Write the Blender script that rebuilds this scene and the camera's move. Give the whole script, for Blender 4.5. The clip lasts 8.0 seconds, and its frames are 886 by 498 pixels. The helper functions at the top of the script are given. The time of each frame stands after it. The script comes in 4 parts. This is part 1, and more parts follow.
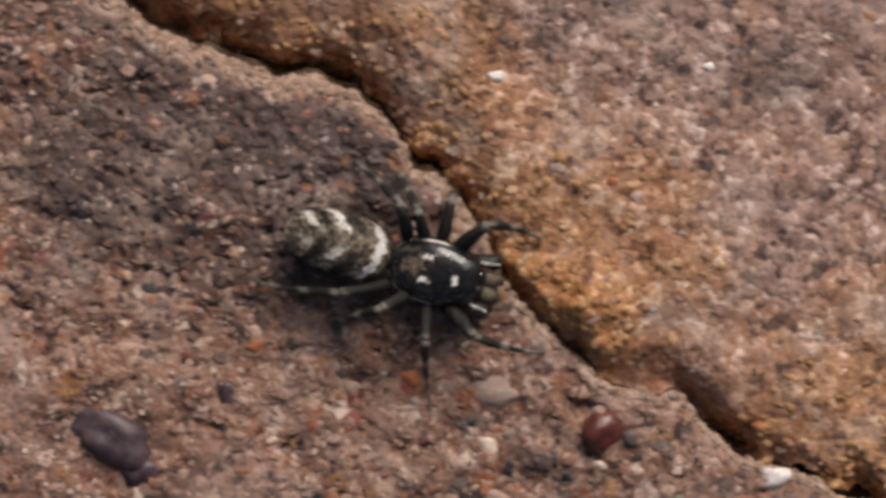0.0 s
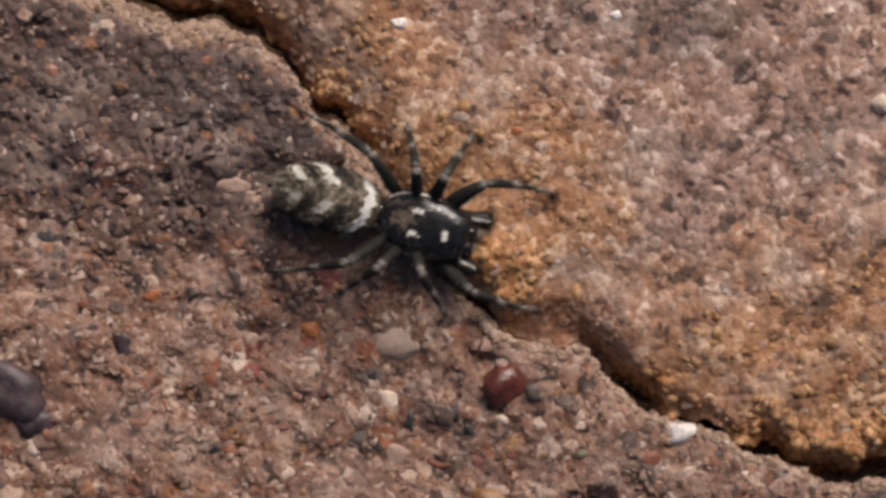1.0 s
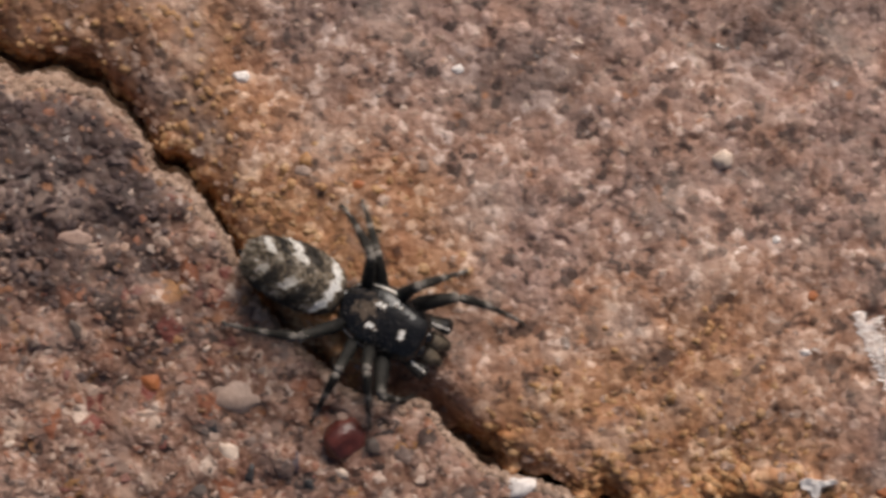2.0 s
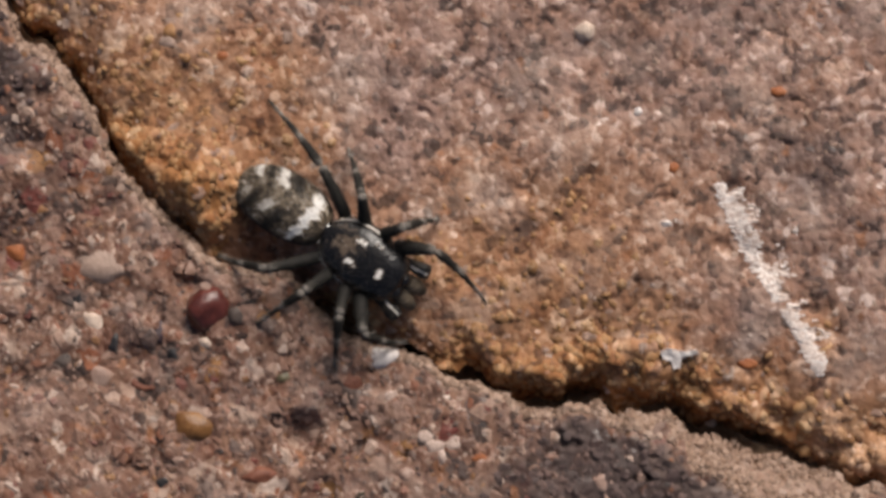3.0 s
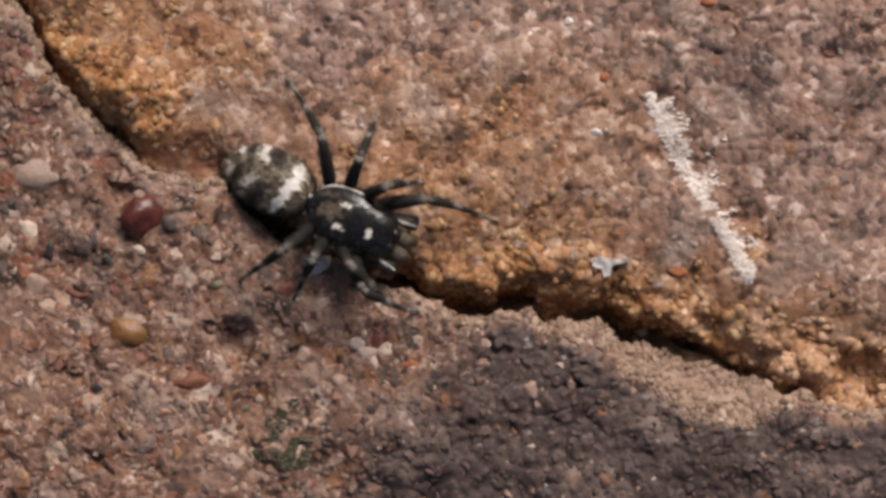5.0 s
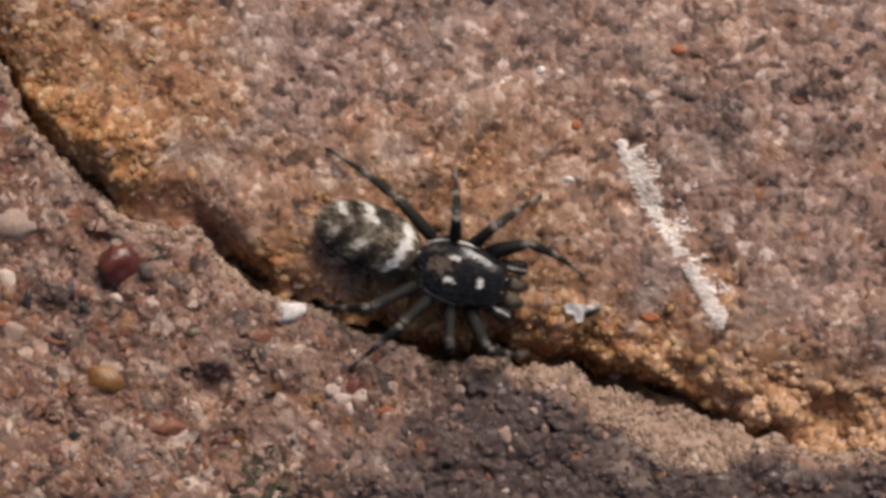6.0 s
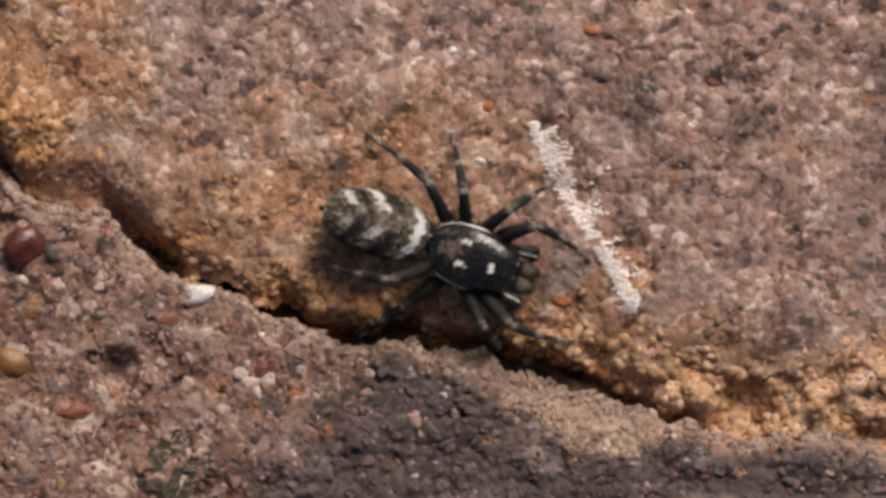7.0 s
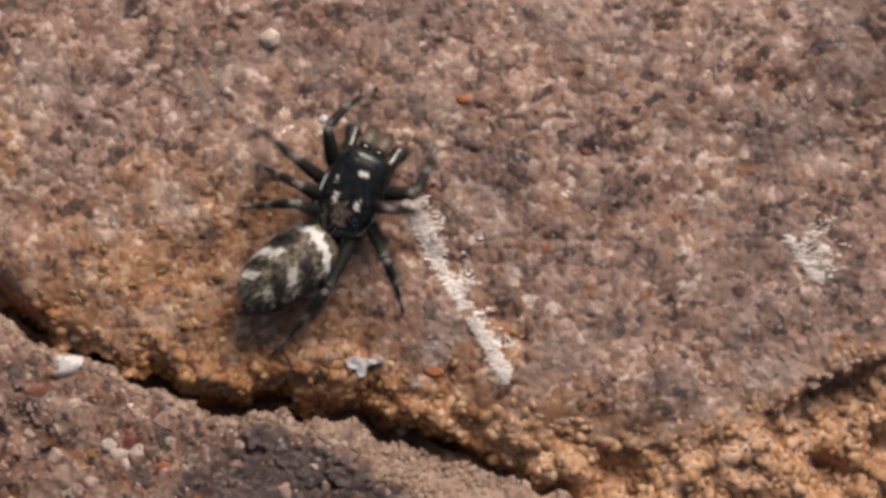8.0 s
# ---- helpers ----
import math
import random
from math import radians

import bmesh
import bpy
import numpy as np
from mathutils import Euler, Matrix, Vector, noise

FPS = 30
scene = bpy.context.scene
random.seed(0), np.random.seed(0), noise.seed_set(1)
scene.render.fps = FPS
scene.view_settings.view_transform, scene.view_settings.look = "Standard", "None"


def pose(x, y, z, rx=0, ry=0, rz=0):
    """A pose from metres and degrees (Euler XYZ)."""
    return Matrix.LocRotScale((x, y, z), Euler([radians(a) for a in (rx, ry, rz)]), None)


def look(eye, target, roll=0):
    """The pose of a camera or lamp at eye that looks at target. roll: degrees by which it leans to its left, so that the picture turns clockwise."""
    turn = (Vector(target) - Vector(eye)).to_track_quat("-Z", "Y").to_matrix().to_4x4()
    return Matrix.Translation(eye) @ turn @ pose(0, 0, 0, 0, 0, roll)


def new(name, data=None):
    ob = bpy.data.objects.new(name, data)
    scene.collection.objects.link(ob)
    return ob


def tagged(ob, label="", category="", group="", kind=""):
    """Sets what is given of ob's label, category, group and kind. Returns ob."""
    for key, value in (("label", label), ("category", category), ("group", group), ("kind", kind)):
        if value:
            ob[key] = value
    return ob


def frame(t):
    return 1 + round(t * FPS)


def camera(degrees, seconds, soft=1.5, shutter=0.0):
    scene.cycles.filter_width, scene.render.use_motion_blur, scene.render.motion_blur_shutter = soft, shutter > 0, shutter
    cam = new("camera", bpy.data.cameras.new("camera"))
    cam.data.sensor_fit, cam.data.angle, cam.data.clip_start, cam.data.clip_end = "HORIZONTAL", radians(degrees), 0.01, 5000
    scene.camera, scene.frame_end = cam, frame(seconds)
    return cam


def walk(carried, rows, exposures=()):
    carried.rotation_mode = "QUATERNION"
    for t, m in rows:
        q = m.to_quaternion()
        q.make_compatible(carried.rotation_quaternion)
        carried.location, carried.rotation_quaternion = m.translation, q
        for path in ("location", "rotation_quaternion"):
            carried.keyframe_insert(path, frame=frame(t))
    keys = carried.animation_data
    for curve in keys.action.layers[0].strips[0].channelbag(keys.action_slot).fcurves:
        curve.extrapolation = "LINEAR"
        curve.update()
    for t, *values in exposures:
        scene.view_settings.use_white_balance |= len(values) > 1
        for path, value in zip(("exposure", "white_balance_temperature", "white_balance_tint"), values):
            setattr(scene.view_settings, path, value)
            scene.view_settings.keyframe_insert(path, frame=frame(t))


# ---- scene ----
import functools

cam = camera(12.515, 8.0, soft=3.4, shutter=0.35)
PATH = [
    (0, pose(-0.016266, 0.005403, 0.110809, 0, 0, -0.81)),
    (0.3, pose(-0.013954, 0.005154, 0.110064, 0, 0, -0.78)),
    (0.5, pose(-0.013753, 0.005182, 0.109573, 0, 0, -0.76)),
    (0.6, pose(-0.013538, 0.004492, 0.109451, 0, 0, -0.70)),
    (0.8, pose(-0.013600, 0.004077, 0.109207, 0, 0, -0.57)),
    (1, pose(-0.013607, 0.004023, 0.108965, 0, 0, -0.45)),
    (1.2, pose(-0.012954, 0.004031, 0.108909, 0, 0, -0.37)),
    (1.5, pose(-0.012468, 0.004427, 0.108825, 0, 0, -0.25)),
    (1.8, pose(-0.010662, 0.004908, 0.108948, 0, 0, -0.20)),
    (2, pose(-0.009320, 0.005450, 0.109030, 0, 0, -0.16)),
    (2.2, pose(-0.008151, 0.005222, 0.109780, 0, 0, -0.18)),
    (3.3, pose(-0.005379, 0.000961, 0.109584, 0, 0, 0.00)),
    (3.5, pose(-0.005335, 0.000740, 0.109759, 0, 0, 0.03)),
    (3.7, pose(-0.004954, 0.000769, 0.110062, 0, 0, 0.05)),
    (3.8, pose(-0.004400, 0.000615, 0.110214, 0, 0, 0.05)),
    (3.9, pose(-0.003938, 0.000462, 0.110366, 0, 0, 0.06)),
    (4, pose(-0.003428, -0.000284, 0.110519, 0, 0, 0.07)),
    (4.1, pose(-0.003446, -0.000738, 0.110486, 0, 0, 0.05)),
    (4.2, pose(-0.003671, -0.001230, 0.110453, 0, 0, 0.02)),
    (5.3, pose(-0.003769, -0.000400, 0.110575, 0, 0, -0.01)),
    (5.4, pose(-0.003308, -0.001692, 0.110586, 0, 0, -0.01)),
    (5.5, pose(-0.002983, -0.002312, 0.110597, 0, 0, -0.01)),
    (5.6, pose(-0.002954, -0.001554, 0.110796, 0, 0, -0.06)),
    (5.7, pose(-0.002908, -0.000831, 0.110995, 0, 0, -0.11)),
    (5.9, pose(-0.002969, 0.000231, 0.111395, 0, 0, -0.20)),
    (6, pose(-0.003051, 0.000736, 0.111596, 0, 0, -0.25)),
    (6.1, pose(-0.002846, 0.000877, 0.111273, 0, 0, -0.20)),
    (6.3, pose(-0.001169, 0.000769, 0.110633, 0, 0, -0.10)),
    (6.5, pose(0.000000, 0.000000, 0.110000, 0, 0, 0.00)),
    (6.7, pose(0.000246, 0.000000, 0.110150, 0, 0, -0.04)),
    (6.9, pose(-0.000154, 0.000215, 0.110300, 0, 0, -0.08)),
    (7, pose(-0.000588, 0.000250, 0.110375, 0, 0, -0.10)),
    (7.1, pose(-0.000431, 0.000246, 0.110296, 0, 0, -0.06)),
    (7.3, pose(0.000185, 0.000154, 0.110137, 0, 0, 0.02)),
    (7.5, pose(0.001241, -0.000529, 0.109978, 0, 0, 0.10)),
    (7.6, pose(0.001523, 0.000185, 0.109859, 0, 0, 0.07)),
    (7.7, pose(0.002154, 0.000846, 0.109741, 0, 0, 0.04)),
    (7.8, pose(0.002908, 0.001277, 0.109623, 0, 0, 0.01)),
    (7.9, pose(0.002985, 0.001985, 0.109505, 0, 0, -0.02)),
    (8, pose(0.002912, 0.002151, 0.109387, 0, 0, -0.05)),
]
walk(cam, PATH)

# ---- light: an even, bright overcast sky, a little stronger from the +y side ----
world = bpy.data.worlds.new("overcast_sky")
scene.world = world
world.use_nodes = True
sky = world.node_tree.nodes.new("ShaderNodeTexSky")
sky.sky_type, sky.sun_disc = "NISHITA", False
sky.sun_elevation, sky.sun_rotation = radians(39), radians(20)
sky.air_density, sky.dust_density, sky.ozone_density = 0.85, 5.0, 0.8
world.node_tree.links.new(sky.outputs[0], world.node_tree.nodes["Background"].inputs[0])
world.node_tree.nodes["Background"].inputs[1].default_value = 0.046
sun = new("sun", bpy.data.lights.new("sun", "SUN"))
sun.data.energy, sun.data.angle, sun.data.color = 2.6, radians(30), (1.0, 0.92, 0.855)
sun.matrix_world = look((0.29, 0.79, 0.68), (0, 0, 0))
scene.view_settings.exposure = 0.36

# ---- plan arithmetic, in millimetres ----
MM = 0.001


def lattice(ix, iy, seed):
    """Random numbers from 0 to 1 for the knots of a lattice."""
    h = (ix.astype(np.int64) * 374761393 + iy.astype(np.int64) * 668265263 + seed * 974634777) & 0xFFFFFFFF
    h = ((h ^ (h >> 13)) * 1274126177) & 0xFFFFFFFF
    h = ((h ^ (h >> 16)) * 1103515245) & 0xFFFFFFFF
    return ((h ^ (h >> 15)) & 0xFFFFF) / 0xFFFFF


def soft_noise(x, y, cell, seed):
    """Smooth noise from -1 to 1 with bumps about one cell wide."""
    gx, gy = x / cell, y / cell
    ix, iy = np.floor(gx), np.floor(gy)
    fx, fy = gx - ix, gy - iy
    fx, fy = fx * fx * (3 - 2 * fx), fy * fy * (3 - 2 * fy)
    a, b = lattice(ix, iy, seed), lattice(ix + 1, iy, seed)
    c, d = lattice(ix, iy + 1, seed), lattice(ix + 1, iy + 1, seed)
    return 2 * ((a * (1 - fx) + b * fx) * (1 - fy) + (c * (1 - fx) + d * fx) * fy) - 1


def fbm(x, y, cell, octaves, seed):
    total, weight = 0.0, 1.0
    for n in range(octaves):
        total = total + weight * soft_noise(x + 13.7 * n, y - 7.1 * n, cell / 2**n, seed + n)
        weight *= 0.5
    return total


def pebbled(x, y, cell, seed):
    """Packed grains: the distance to the nearest grain's middle in cells, and that grain's own random number."""
    gx, gy = x / cell, y / cell
    ix, iy = np.floor(gx), np.floor(gy)
    best, own = np.full(np.shape(x), 9.0), np.zeros(np.shape(x))
    for ox in (-1, 0, 1):
        for oy in (-1, 0, 1):
            jx, jy = ix + ox, iy + oy
            d = np.hypot(jx + 0.1 + 0.8 * lattice(jx, jy, seed) - gx, jy + 0.1 + 0.8 * lattice(jx, jy, seed + 1) - gy)
            near = d < best
            best, own = np.where(near, d, best), np.where(near, lattice(jx, jy, seed + 2), own)
    return best, own


def step(a, b, x):
    t = np.clip((x - a) / (b - a), 0, 1)
    return t * t * (3 - 2 * t)


def disc(x, y, cx, cy, r):
    """1 in the middle of a round patch, falling softly to 0 at r."""
    return step(1.0, 0.25, np.hypot(x - cx, y - cy) / r)


# The broken upper edge of the lower stone, from one side to the other.
LIP = [(-150, 60), (-60, 26), (-28.5, 13.6), (-25.06, 12.09), (-24.15, 11.38), (-22.78, 10.60), (-21.26, 10.20), (-19.91, 9.74), (-18.65, 9.69), (-17.69, 8.78), (-17.15, 7.69), (-16.02, 6.83), (-15.17, 5.63), (-14.52, 4.09), (-13.08, 2.43), (-11.95, 1.49), (-10.95, 1.18), (-9.82, 0.94), (-9.23, 0.23), (-8.37, -0.38), (-7.29, -0.86), (-6.05, -1.23), (-5.28, -1.71), (-4.03, -2.32), (-3.09, -2.65), (-1.37, -2.57), (-0.43, -2.88), (0.51, -3.11), (1.12, -3.74), (2.37, -4.51), (3.46, -5.06), (4.88, -5.22), (5.65, -4.60), (6.58, -4.83), (7.37, -5.06), (9.22, -5.14), (10.71, -5.15), (11.48, -5.46), (12.09, -6.08), (12.71, -6.85), (13.2, -8.2), (20, -9.4), (60, -14), (150, -30)]
# How far the broken face under that edge slopes out, and the open gap behind it.
SLOPE = [(-26, 0.3), (-21, 0.36), (-18, 0.15), (-16, 0.3), (-14.5, 0.12), (-2, 0.12), (-0.8, 0.25), (1.3, 0.75), (2.4, 1.05), (3.4, 1.35), (4.9, 1.0), (5.6, 0.12), (14, 0.15)]
GAP = [(-26, 0.08), (-18.6, 0.08), (-17.6, 0.03), (-13.5, 0.03), (-11, 0.06), (-9.2, 0.05), (-8.6, 0.12), (-7.6, 0.12), (-7.2, 0.34), (-6.1, 0.36), (-5.75, 0.1), (-5.4, 0.36), (-4.6, 0.3), (-4, 0.06), (-2.7, 0.24), (-1.0, 0.22), (-0.2, 0.04), (0.6, 0.04), (1.2, 0.26), (3.0, 0.26), (3.4, 0.05), (5.6, 0.06), (6.2, 0.14), (6.8, 0.04), (14, 0.05)]
# How far the upper stone falls away just behind the crack.
SINK = [(-26, 1.3), (-19.2, 1.3), (-17.8, 0.9), (-15, 0.7), (-13.2, 0.45), (-11.8, 0.35), (-10, 0.4), (-9.4, 1.1), (-8.8, 1.5), (-8, 1.3), (-7.5, 0.5), (-6.3, 0.35), (-5.2, 0.4), (-4.4, 0.7), (-3.6, 1.2), (-2.6, 1.6), (-1, 1.5), (-0.2, 0.8), (0.6, 0.8), (1.2, 1.5), (2.8, 1.5), (3.6, 0.8), (5.4, 0.5), (6.1, 1.2), (7, 0.4), (14, 0.3)]
# and over what width it does so.
SINK_WIDTH = [(-26, 0.7), (-19, 0.7), (-17.5, 0.6), (-14.5, 0.5), (-12.8, 0.7), (-11.5, 0.7), (-10, 0.7), (-9.4, 0.95), (-8, 0.8), (-7.4, 0.4), (-6, 0.35), (-4.6, 0.4), (-3.8, 0.5), (-3, 0.55), (4, 0.45), (8, 0.4)]
# The fissure that parts the upper stone from the bed under it.
FISSURE = [(4.2, -2.75), (5.6, -2.75), (7.35, -3.15), (9.5, -3.4), (10.8, -2.7), (12.5, -1.95), (13.7, -1.25), (15, -0.9), (60, 9)]


def line(table, x):
    return np.interp(x, [p[0] for p in table], [p[1] for p in table])


def lip(x):
    return line(LIP, x) + 0.16 * fbm(x, 0 * x, 1.1, 3, 40) + 0.11 * soft_noise(x, 0 * x + 3, 0.36, 47) + 0.05 * soft_noise(x, 0 * x + 5, 0.17, 48)


def brink(x):
    """The lower edge of the upper stone."""
    return lip(x) + line(SLOPE, x) + np.maximum(line(GAP, x) * (1 + 0.7 * fbm(x, 0 * x, 0.8, 3, 60)), 0.03)


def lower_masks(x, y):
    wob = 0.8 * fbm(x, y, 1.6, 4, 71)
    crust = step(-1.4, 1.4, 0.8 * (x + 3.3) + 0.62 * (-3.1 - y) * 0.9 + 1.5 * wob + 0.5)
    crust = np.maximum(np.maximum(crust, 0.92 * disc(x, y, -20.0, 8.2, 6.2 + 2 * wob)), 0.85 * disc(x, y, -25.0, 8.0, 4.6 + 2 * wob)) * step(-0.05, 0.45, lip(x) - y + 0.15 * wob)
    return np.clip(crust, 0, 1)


def lower_height(x, y, fine=True):
    d = np.maximum(lip(x) - y, 0)
    z = 0.15 + 0.25 * fbm(x, y, 5.0, 3, 11) - 0.22 * np.exp(-d / 0.3) + 0.10 * np.exp(-d / 2.0)
    z = z - 0.75 * disc(x, y, -9.45, -3.05, 0.8) - 0.3 * disc(x, y, -8.7, -2.5, 0.8) - 0.35 * disc(x, y, -18.4, 6.0, 0.9)
    z = z - 0.4 * disc(x, y, -12.6, 1.0, 0.7)
    if fine:
        crust = lower_masks(x, y)
        far, _ = pebbled(x, y, 0.34, 5)
        big, own = pebbled(x + 0.3, y, 0.62, 8)
        z = z + (0.04 + 0.09 * crust) * (1 - far**2) + (0.045 + 0.04 * crust) * (1 - big**2) * (own > 0.35) + (1 - 0.3 * crust) * (0.115 * fbm(x, y, 0.8, 3, 21) + 0.12 * fbm(x, y, 1.6, 2, 23))
        z = z - 0.24 * step(0.58, 0.85, soft_noise(x, y, 0.33, 33)) * (0.5 + 0.5 * soft_noise(x, y, 1.8, 34))
    return z


def upper_masks(x, y):
    d = np.maximum(y - brink(x), 0)
    wob = fbm(x, y, 2.4, 4, 81)
    reach = 2.5 + 0.8 * np.sin(x * 0.35)
    stain = step(1.35, 0.1, d / reach + 0.35 * wob)
    stain = np.maximum(stain, 0.6 * step(1.3, 0.25, d / 6.0 + 0.4 * wob) * step(5, -2, x))
    stain = np.maximum(stain, below_fissure(x, y))
    stain = stain * (1 - 0.75 * disc(x, y, -10.0, 1.7, 2.6)) * (1 - 0.5 * disc(x, y, -6.2, -0.2, 1.6))
    stain = np.maximum(stain, 0.7 * disc(x, y, -13.5, 4.6, 5.5 + wob))
    grey = step(-0.1, 0.9, wob * 0.7 + 0.5 * soft_noise(x, y, 5.5, 90) + 0.035 * (x - 2) + 0.07 * (y - 3.5)) * (1 - stain)
    grey = np.maximum(grey, 0.85 * disc(x, y, -8.7, 0.7, 1.5 + 0.4 * wob))
    return np.clip(stain, 0, 1), np.clip(grey, 0, 1)


def dirt_mask(x, y):
    """Patches of dark weathering on the upper stone."""
    wob = fbm(x, y, 1.7, 4, 87)
    dark = 0.55 * step(0.35, 1.1, wob + 0.5 * soft_noise(x, y, 4.5, 86) + 0.07 * (y - 6))
    for cx, cy, r in ((-7.1, 10.2, 2.0), (0.1, 11.2, 2.6), (11.9, 5.6, 2.2), (14.5, 7.3, 2.4), (8.6, 8.6, 1.8), (11.5, 1.6, 1.3), (4.3, 4.5, 1.4), (7.3, 3.5, 1.2), (9.4, -1.9, 1.1)):
        dark = np.maximum(dark, disc(x, y, cx, cy, r * (1 + 0.45 * wob)) * (0.75 + 0.35 * wob))
    return np.clip(dark, 0, 0.85)


def below_fissure(x, y):
    return step(0.12, -0.12, y - line(FISSURE, x) - 0.12 * fbm(x, y, 0.8, 3, 66)) * step(4.2, 7.5, x)


def sandy_lit_mask(x, y):
    """The paler, softer bed along the fissure, and the lit rim above it put in as colour."""
    soft = 0.5 * fbm(x, y, 1.2, 3, 68)
    return np.clip(np.maximum(np.maximum(below_fissure(x, y), disc(x, y, 6.3, -3.9, 2.3 + soft)), 0.8 * step(1.0, 0.35, y - line(FISSURE, x) + 0.6 * soft) * step(6.5, 9.5, x)) * (0.8 + 0.4 * soft), 0, 1)


def upper_height(x, y, fine=True):
    d = np.maximum(y - brink(x), 0)
    drop = (0.72 + 0.5 * step(-13, -17, x) + 0.25 * soft_noise(x, 0 * x, 3.0, 93)) * (1 - 0.6 * step(-14, -12, x) * step(-3.5, -5.5, x))
    z = 0.05 + 0.22 * fbm(x, y, 5.5, 3, 12) - drop * np.exp(-((d / 1.7) ** 1.3)) - line(SINK, x) * (1 + 0.35 * fbm(x, y, 0.8, 2, 94)) * np.exp(-((d / (line(SINK_WIDTH, x) * (1 + 0.30 * fbm(x, y, 0.9, 2, 95)))) ** 3.4))
    under = below_fissure(x, y)
    knobs = 0.45 * fbm(x, y, 1.5, 3, 55) - 0.8 * disc(x, y, 13.3, -4.0, 0.8) - 0.7 * disc(x, y, 15.2, -3.2, 0.9) + 0.4 * disc(x, y, 11.6, -3.9, 1.3)
    z = z * (1 - under) + under * (-0.4 - 0.55 * step(10.5, 13.0, x) + knobs) - 0.55 * np.exp(-(((y - line(FISSURE, x) + 0.2) / 0.36) ** 2)) * step(10.5, 13.2, x) * (0.6 + 0.4 * soft_noise(x, y, 1.5, 57))
    # broken shoulders on the slope to the crack
    z = z + 0.2 * disc(x, y, -9.3, 1.9, 1.5) - 0.3 * disc(x, y, -10.3, 2.0, 0.8) + 0.35 * disc(x, y, -12.2, 3.6, 1.6)
    z = z - 0.25 * disc(x, y, 6.82, 4.78, 0.45)
    if fine:
        stain = step(0.55, 0.95, upper_masks(x, y)[0])
        far, _ = pebbled(x, y, 0.31, 15)
        big, own = pebbled(x + 0.3, y, 0.48, 18)
        z = z + (0.03 + 0.08 * stain) * (1 - far**2) + (0.03 + 0.16 * stain) * (1 - big**2) * (own > 0.3) + 0.05 * fbm(x, y, 0.8, 3, 22) + (0.10 + 0.16 * stain) * fbm(x, y, 1.5, 2, 24) + 0.32 * stain * step(3.4, 0.6, np.maximum(y - brink(x), 0)) * fbm(x, y, 0.95, 2, 25)
        z = z - 0.14 * step(0.66, 0.9, soft_noise(x, y, 0.3, 36)) * (0.5 + 0.5 * soft_noise(x, y, 1.8, 37))
    return z


def ground_height(x, y, fine=True):
    x, y = np.asarray(x, float), np.asarray(y, float)
    z = np.where(y <= lip(x), lower_height(x, y, fine), upper_height(x, y, fine))
    gap = (y > lip(x)) & (y < brink(x))
    return np.where(gap, -0.9, z)


# ---- materials ----
def nodes_of(name, roughness=0.8, metallic=0.0):
    mat = bpy.data.materials.new(name)
    mat.use_nodes = True
    tree = mat.node_tree
    surface = tree.nodes["Principled BSDF"]
    surface.inputs["Roughness"].default_value = roughness
    surface.inputs["Metallic"].default_value = metallic
    return mat, tree, surface


def add(tree, kind, **values):
    node = tree.nodes.new(kind)
    for key, value in values.items():
        node.inputs[key].default_value = value
    return node


def attribute(tree, name):
    node = tree.nodes.new("ShaderNodeAttribute")
    node.attribute_name = name
    return node.outputs["Fac"]


def ramp(tree, source, stops, steps=False):
    node = tree.nodes.new("ShaderNodeValToRGB")
    node.color_ramp.interpolation = "CONSTANT" if steps else "LINEAR"
    while len(node.color_ramp.elements) < len(stops):
        node.color_ramp.elements.new(0.5)
    for element, (place, colour) in zip(node.color_ramp.elements, stops):
        element.position, element.color = place, (*colour, 1)
    tree.links.new(source, node.inputs[0])
    return node.outputs[0]


def mix(tree, factor, a, b, blend="MIX"):
    node = tree.nodes.new("ShaderNodeMix")
    node.data_type, node.blend_type = "RGBA", blend
    for socket, value in ((node.inputs[0], factor), (node.inputs[6], a), (node.inputs[7], b)):
        if isinstance(value, (int, float)):
            socket.default_value = value
        elif isinstance(value, tuple):
            socket.default_value = (*value, 1)
        else:
            tree.links.new(value, socket)
    return node.outputs[2]


def object_noise(tree, scale, detail=3.0, kind="ShaderNodeTexNoise"):
    coords = tree.nodes.new("ShaderNodeTexCoord")
    node = add(tree, kind, Scale=scale)
    if kind == "ShaderNodeTexNoise":
        node.inputs["Detail"].default_value = detail
    tree.links.new(coords.outputs["Object"], node.inputs["Vector"])
    return node


def relief(tree, surface, source, depth, strength=0.7):
    bump = add(tree, "ShaderNodeBump", Strength=strength, Distance=depth)
    tree.links.new(source, bump.inputs["Height"])
    tree.links.new(bump.outputs[0], surface.inputs["Normal"])


GRAINS = [(0.0, (0.0827, 0.0517, 0.0428)), (0.15, (0.165, 0.1, 0.0798)), (0.32, (0.297, 0.181, 0.138)), (0.5, (0.391, 0.243, 0.186)), (0.64, (0.319, 0.178, 0.124)), (0.78, (0.473, 0.317, 0.255)), (0.9, (0.572, 0.414, 0.348)), (1.0, (0.695, 0.538, 0.469))]
COARSE = [(0.0, (0.0425, 0.0219, 0.015)), (0.10, (0.131, 0.0638, 0.0415)), (0.28, (0.228, 0.121, 0.0771)), (0.45, (0.288, 0.16, 0.109)),
          (0.60, (0.209, 0.103, 0.067)), (0.72, (0.351, 0.205, 0.149)), (0.83, (0.164, 0.061, 0.0312)), (0.92, (0.414, 0.268, 0.206))]
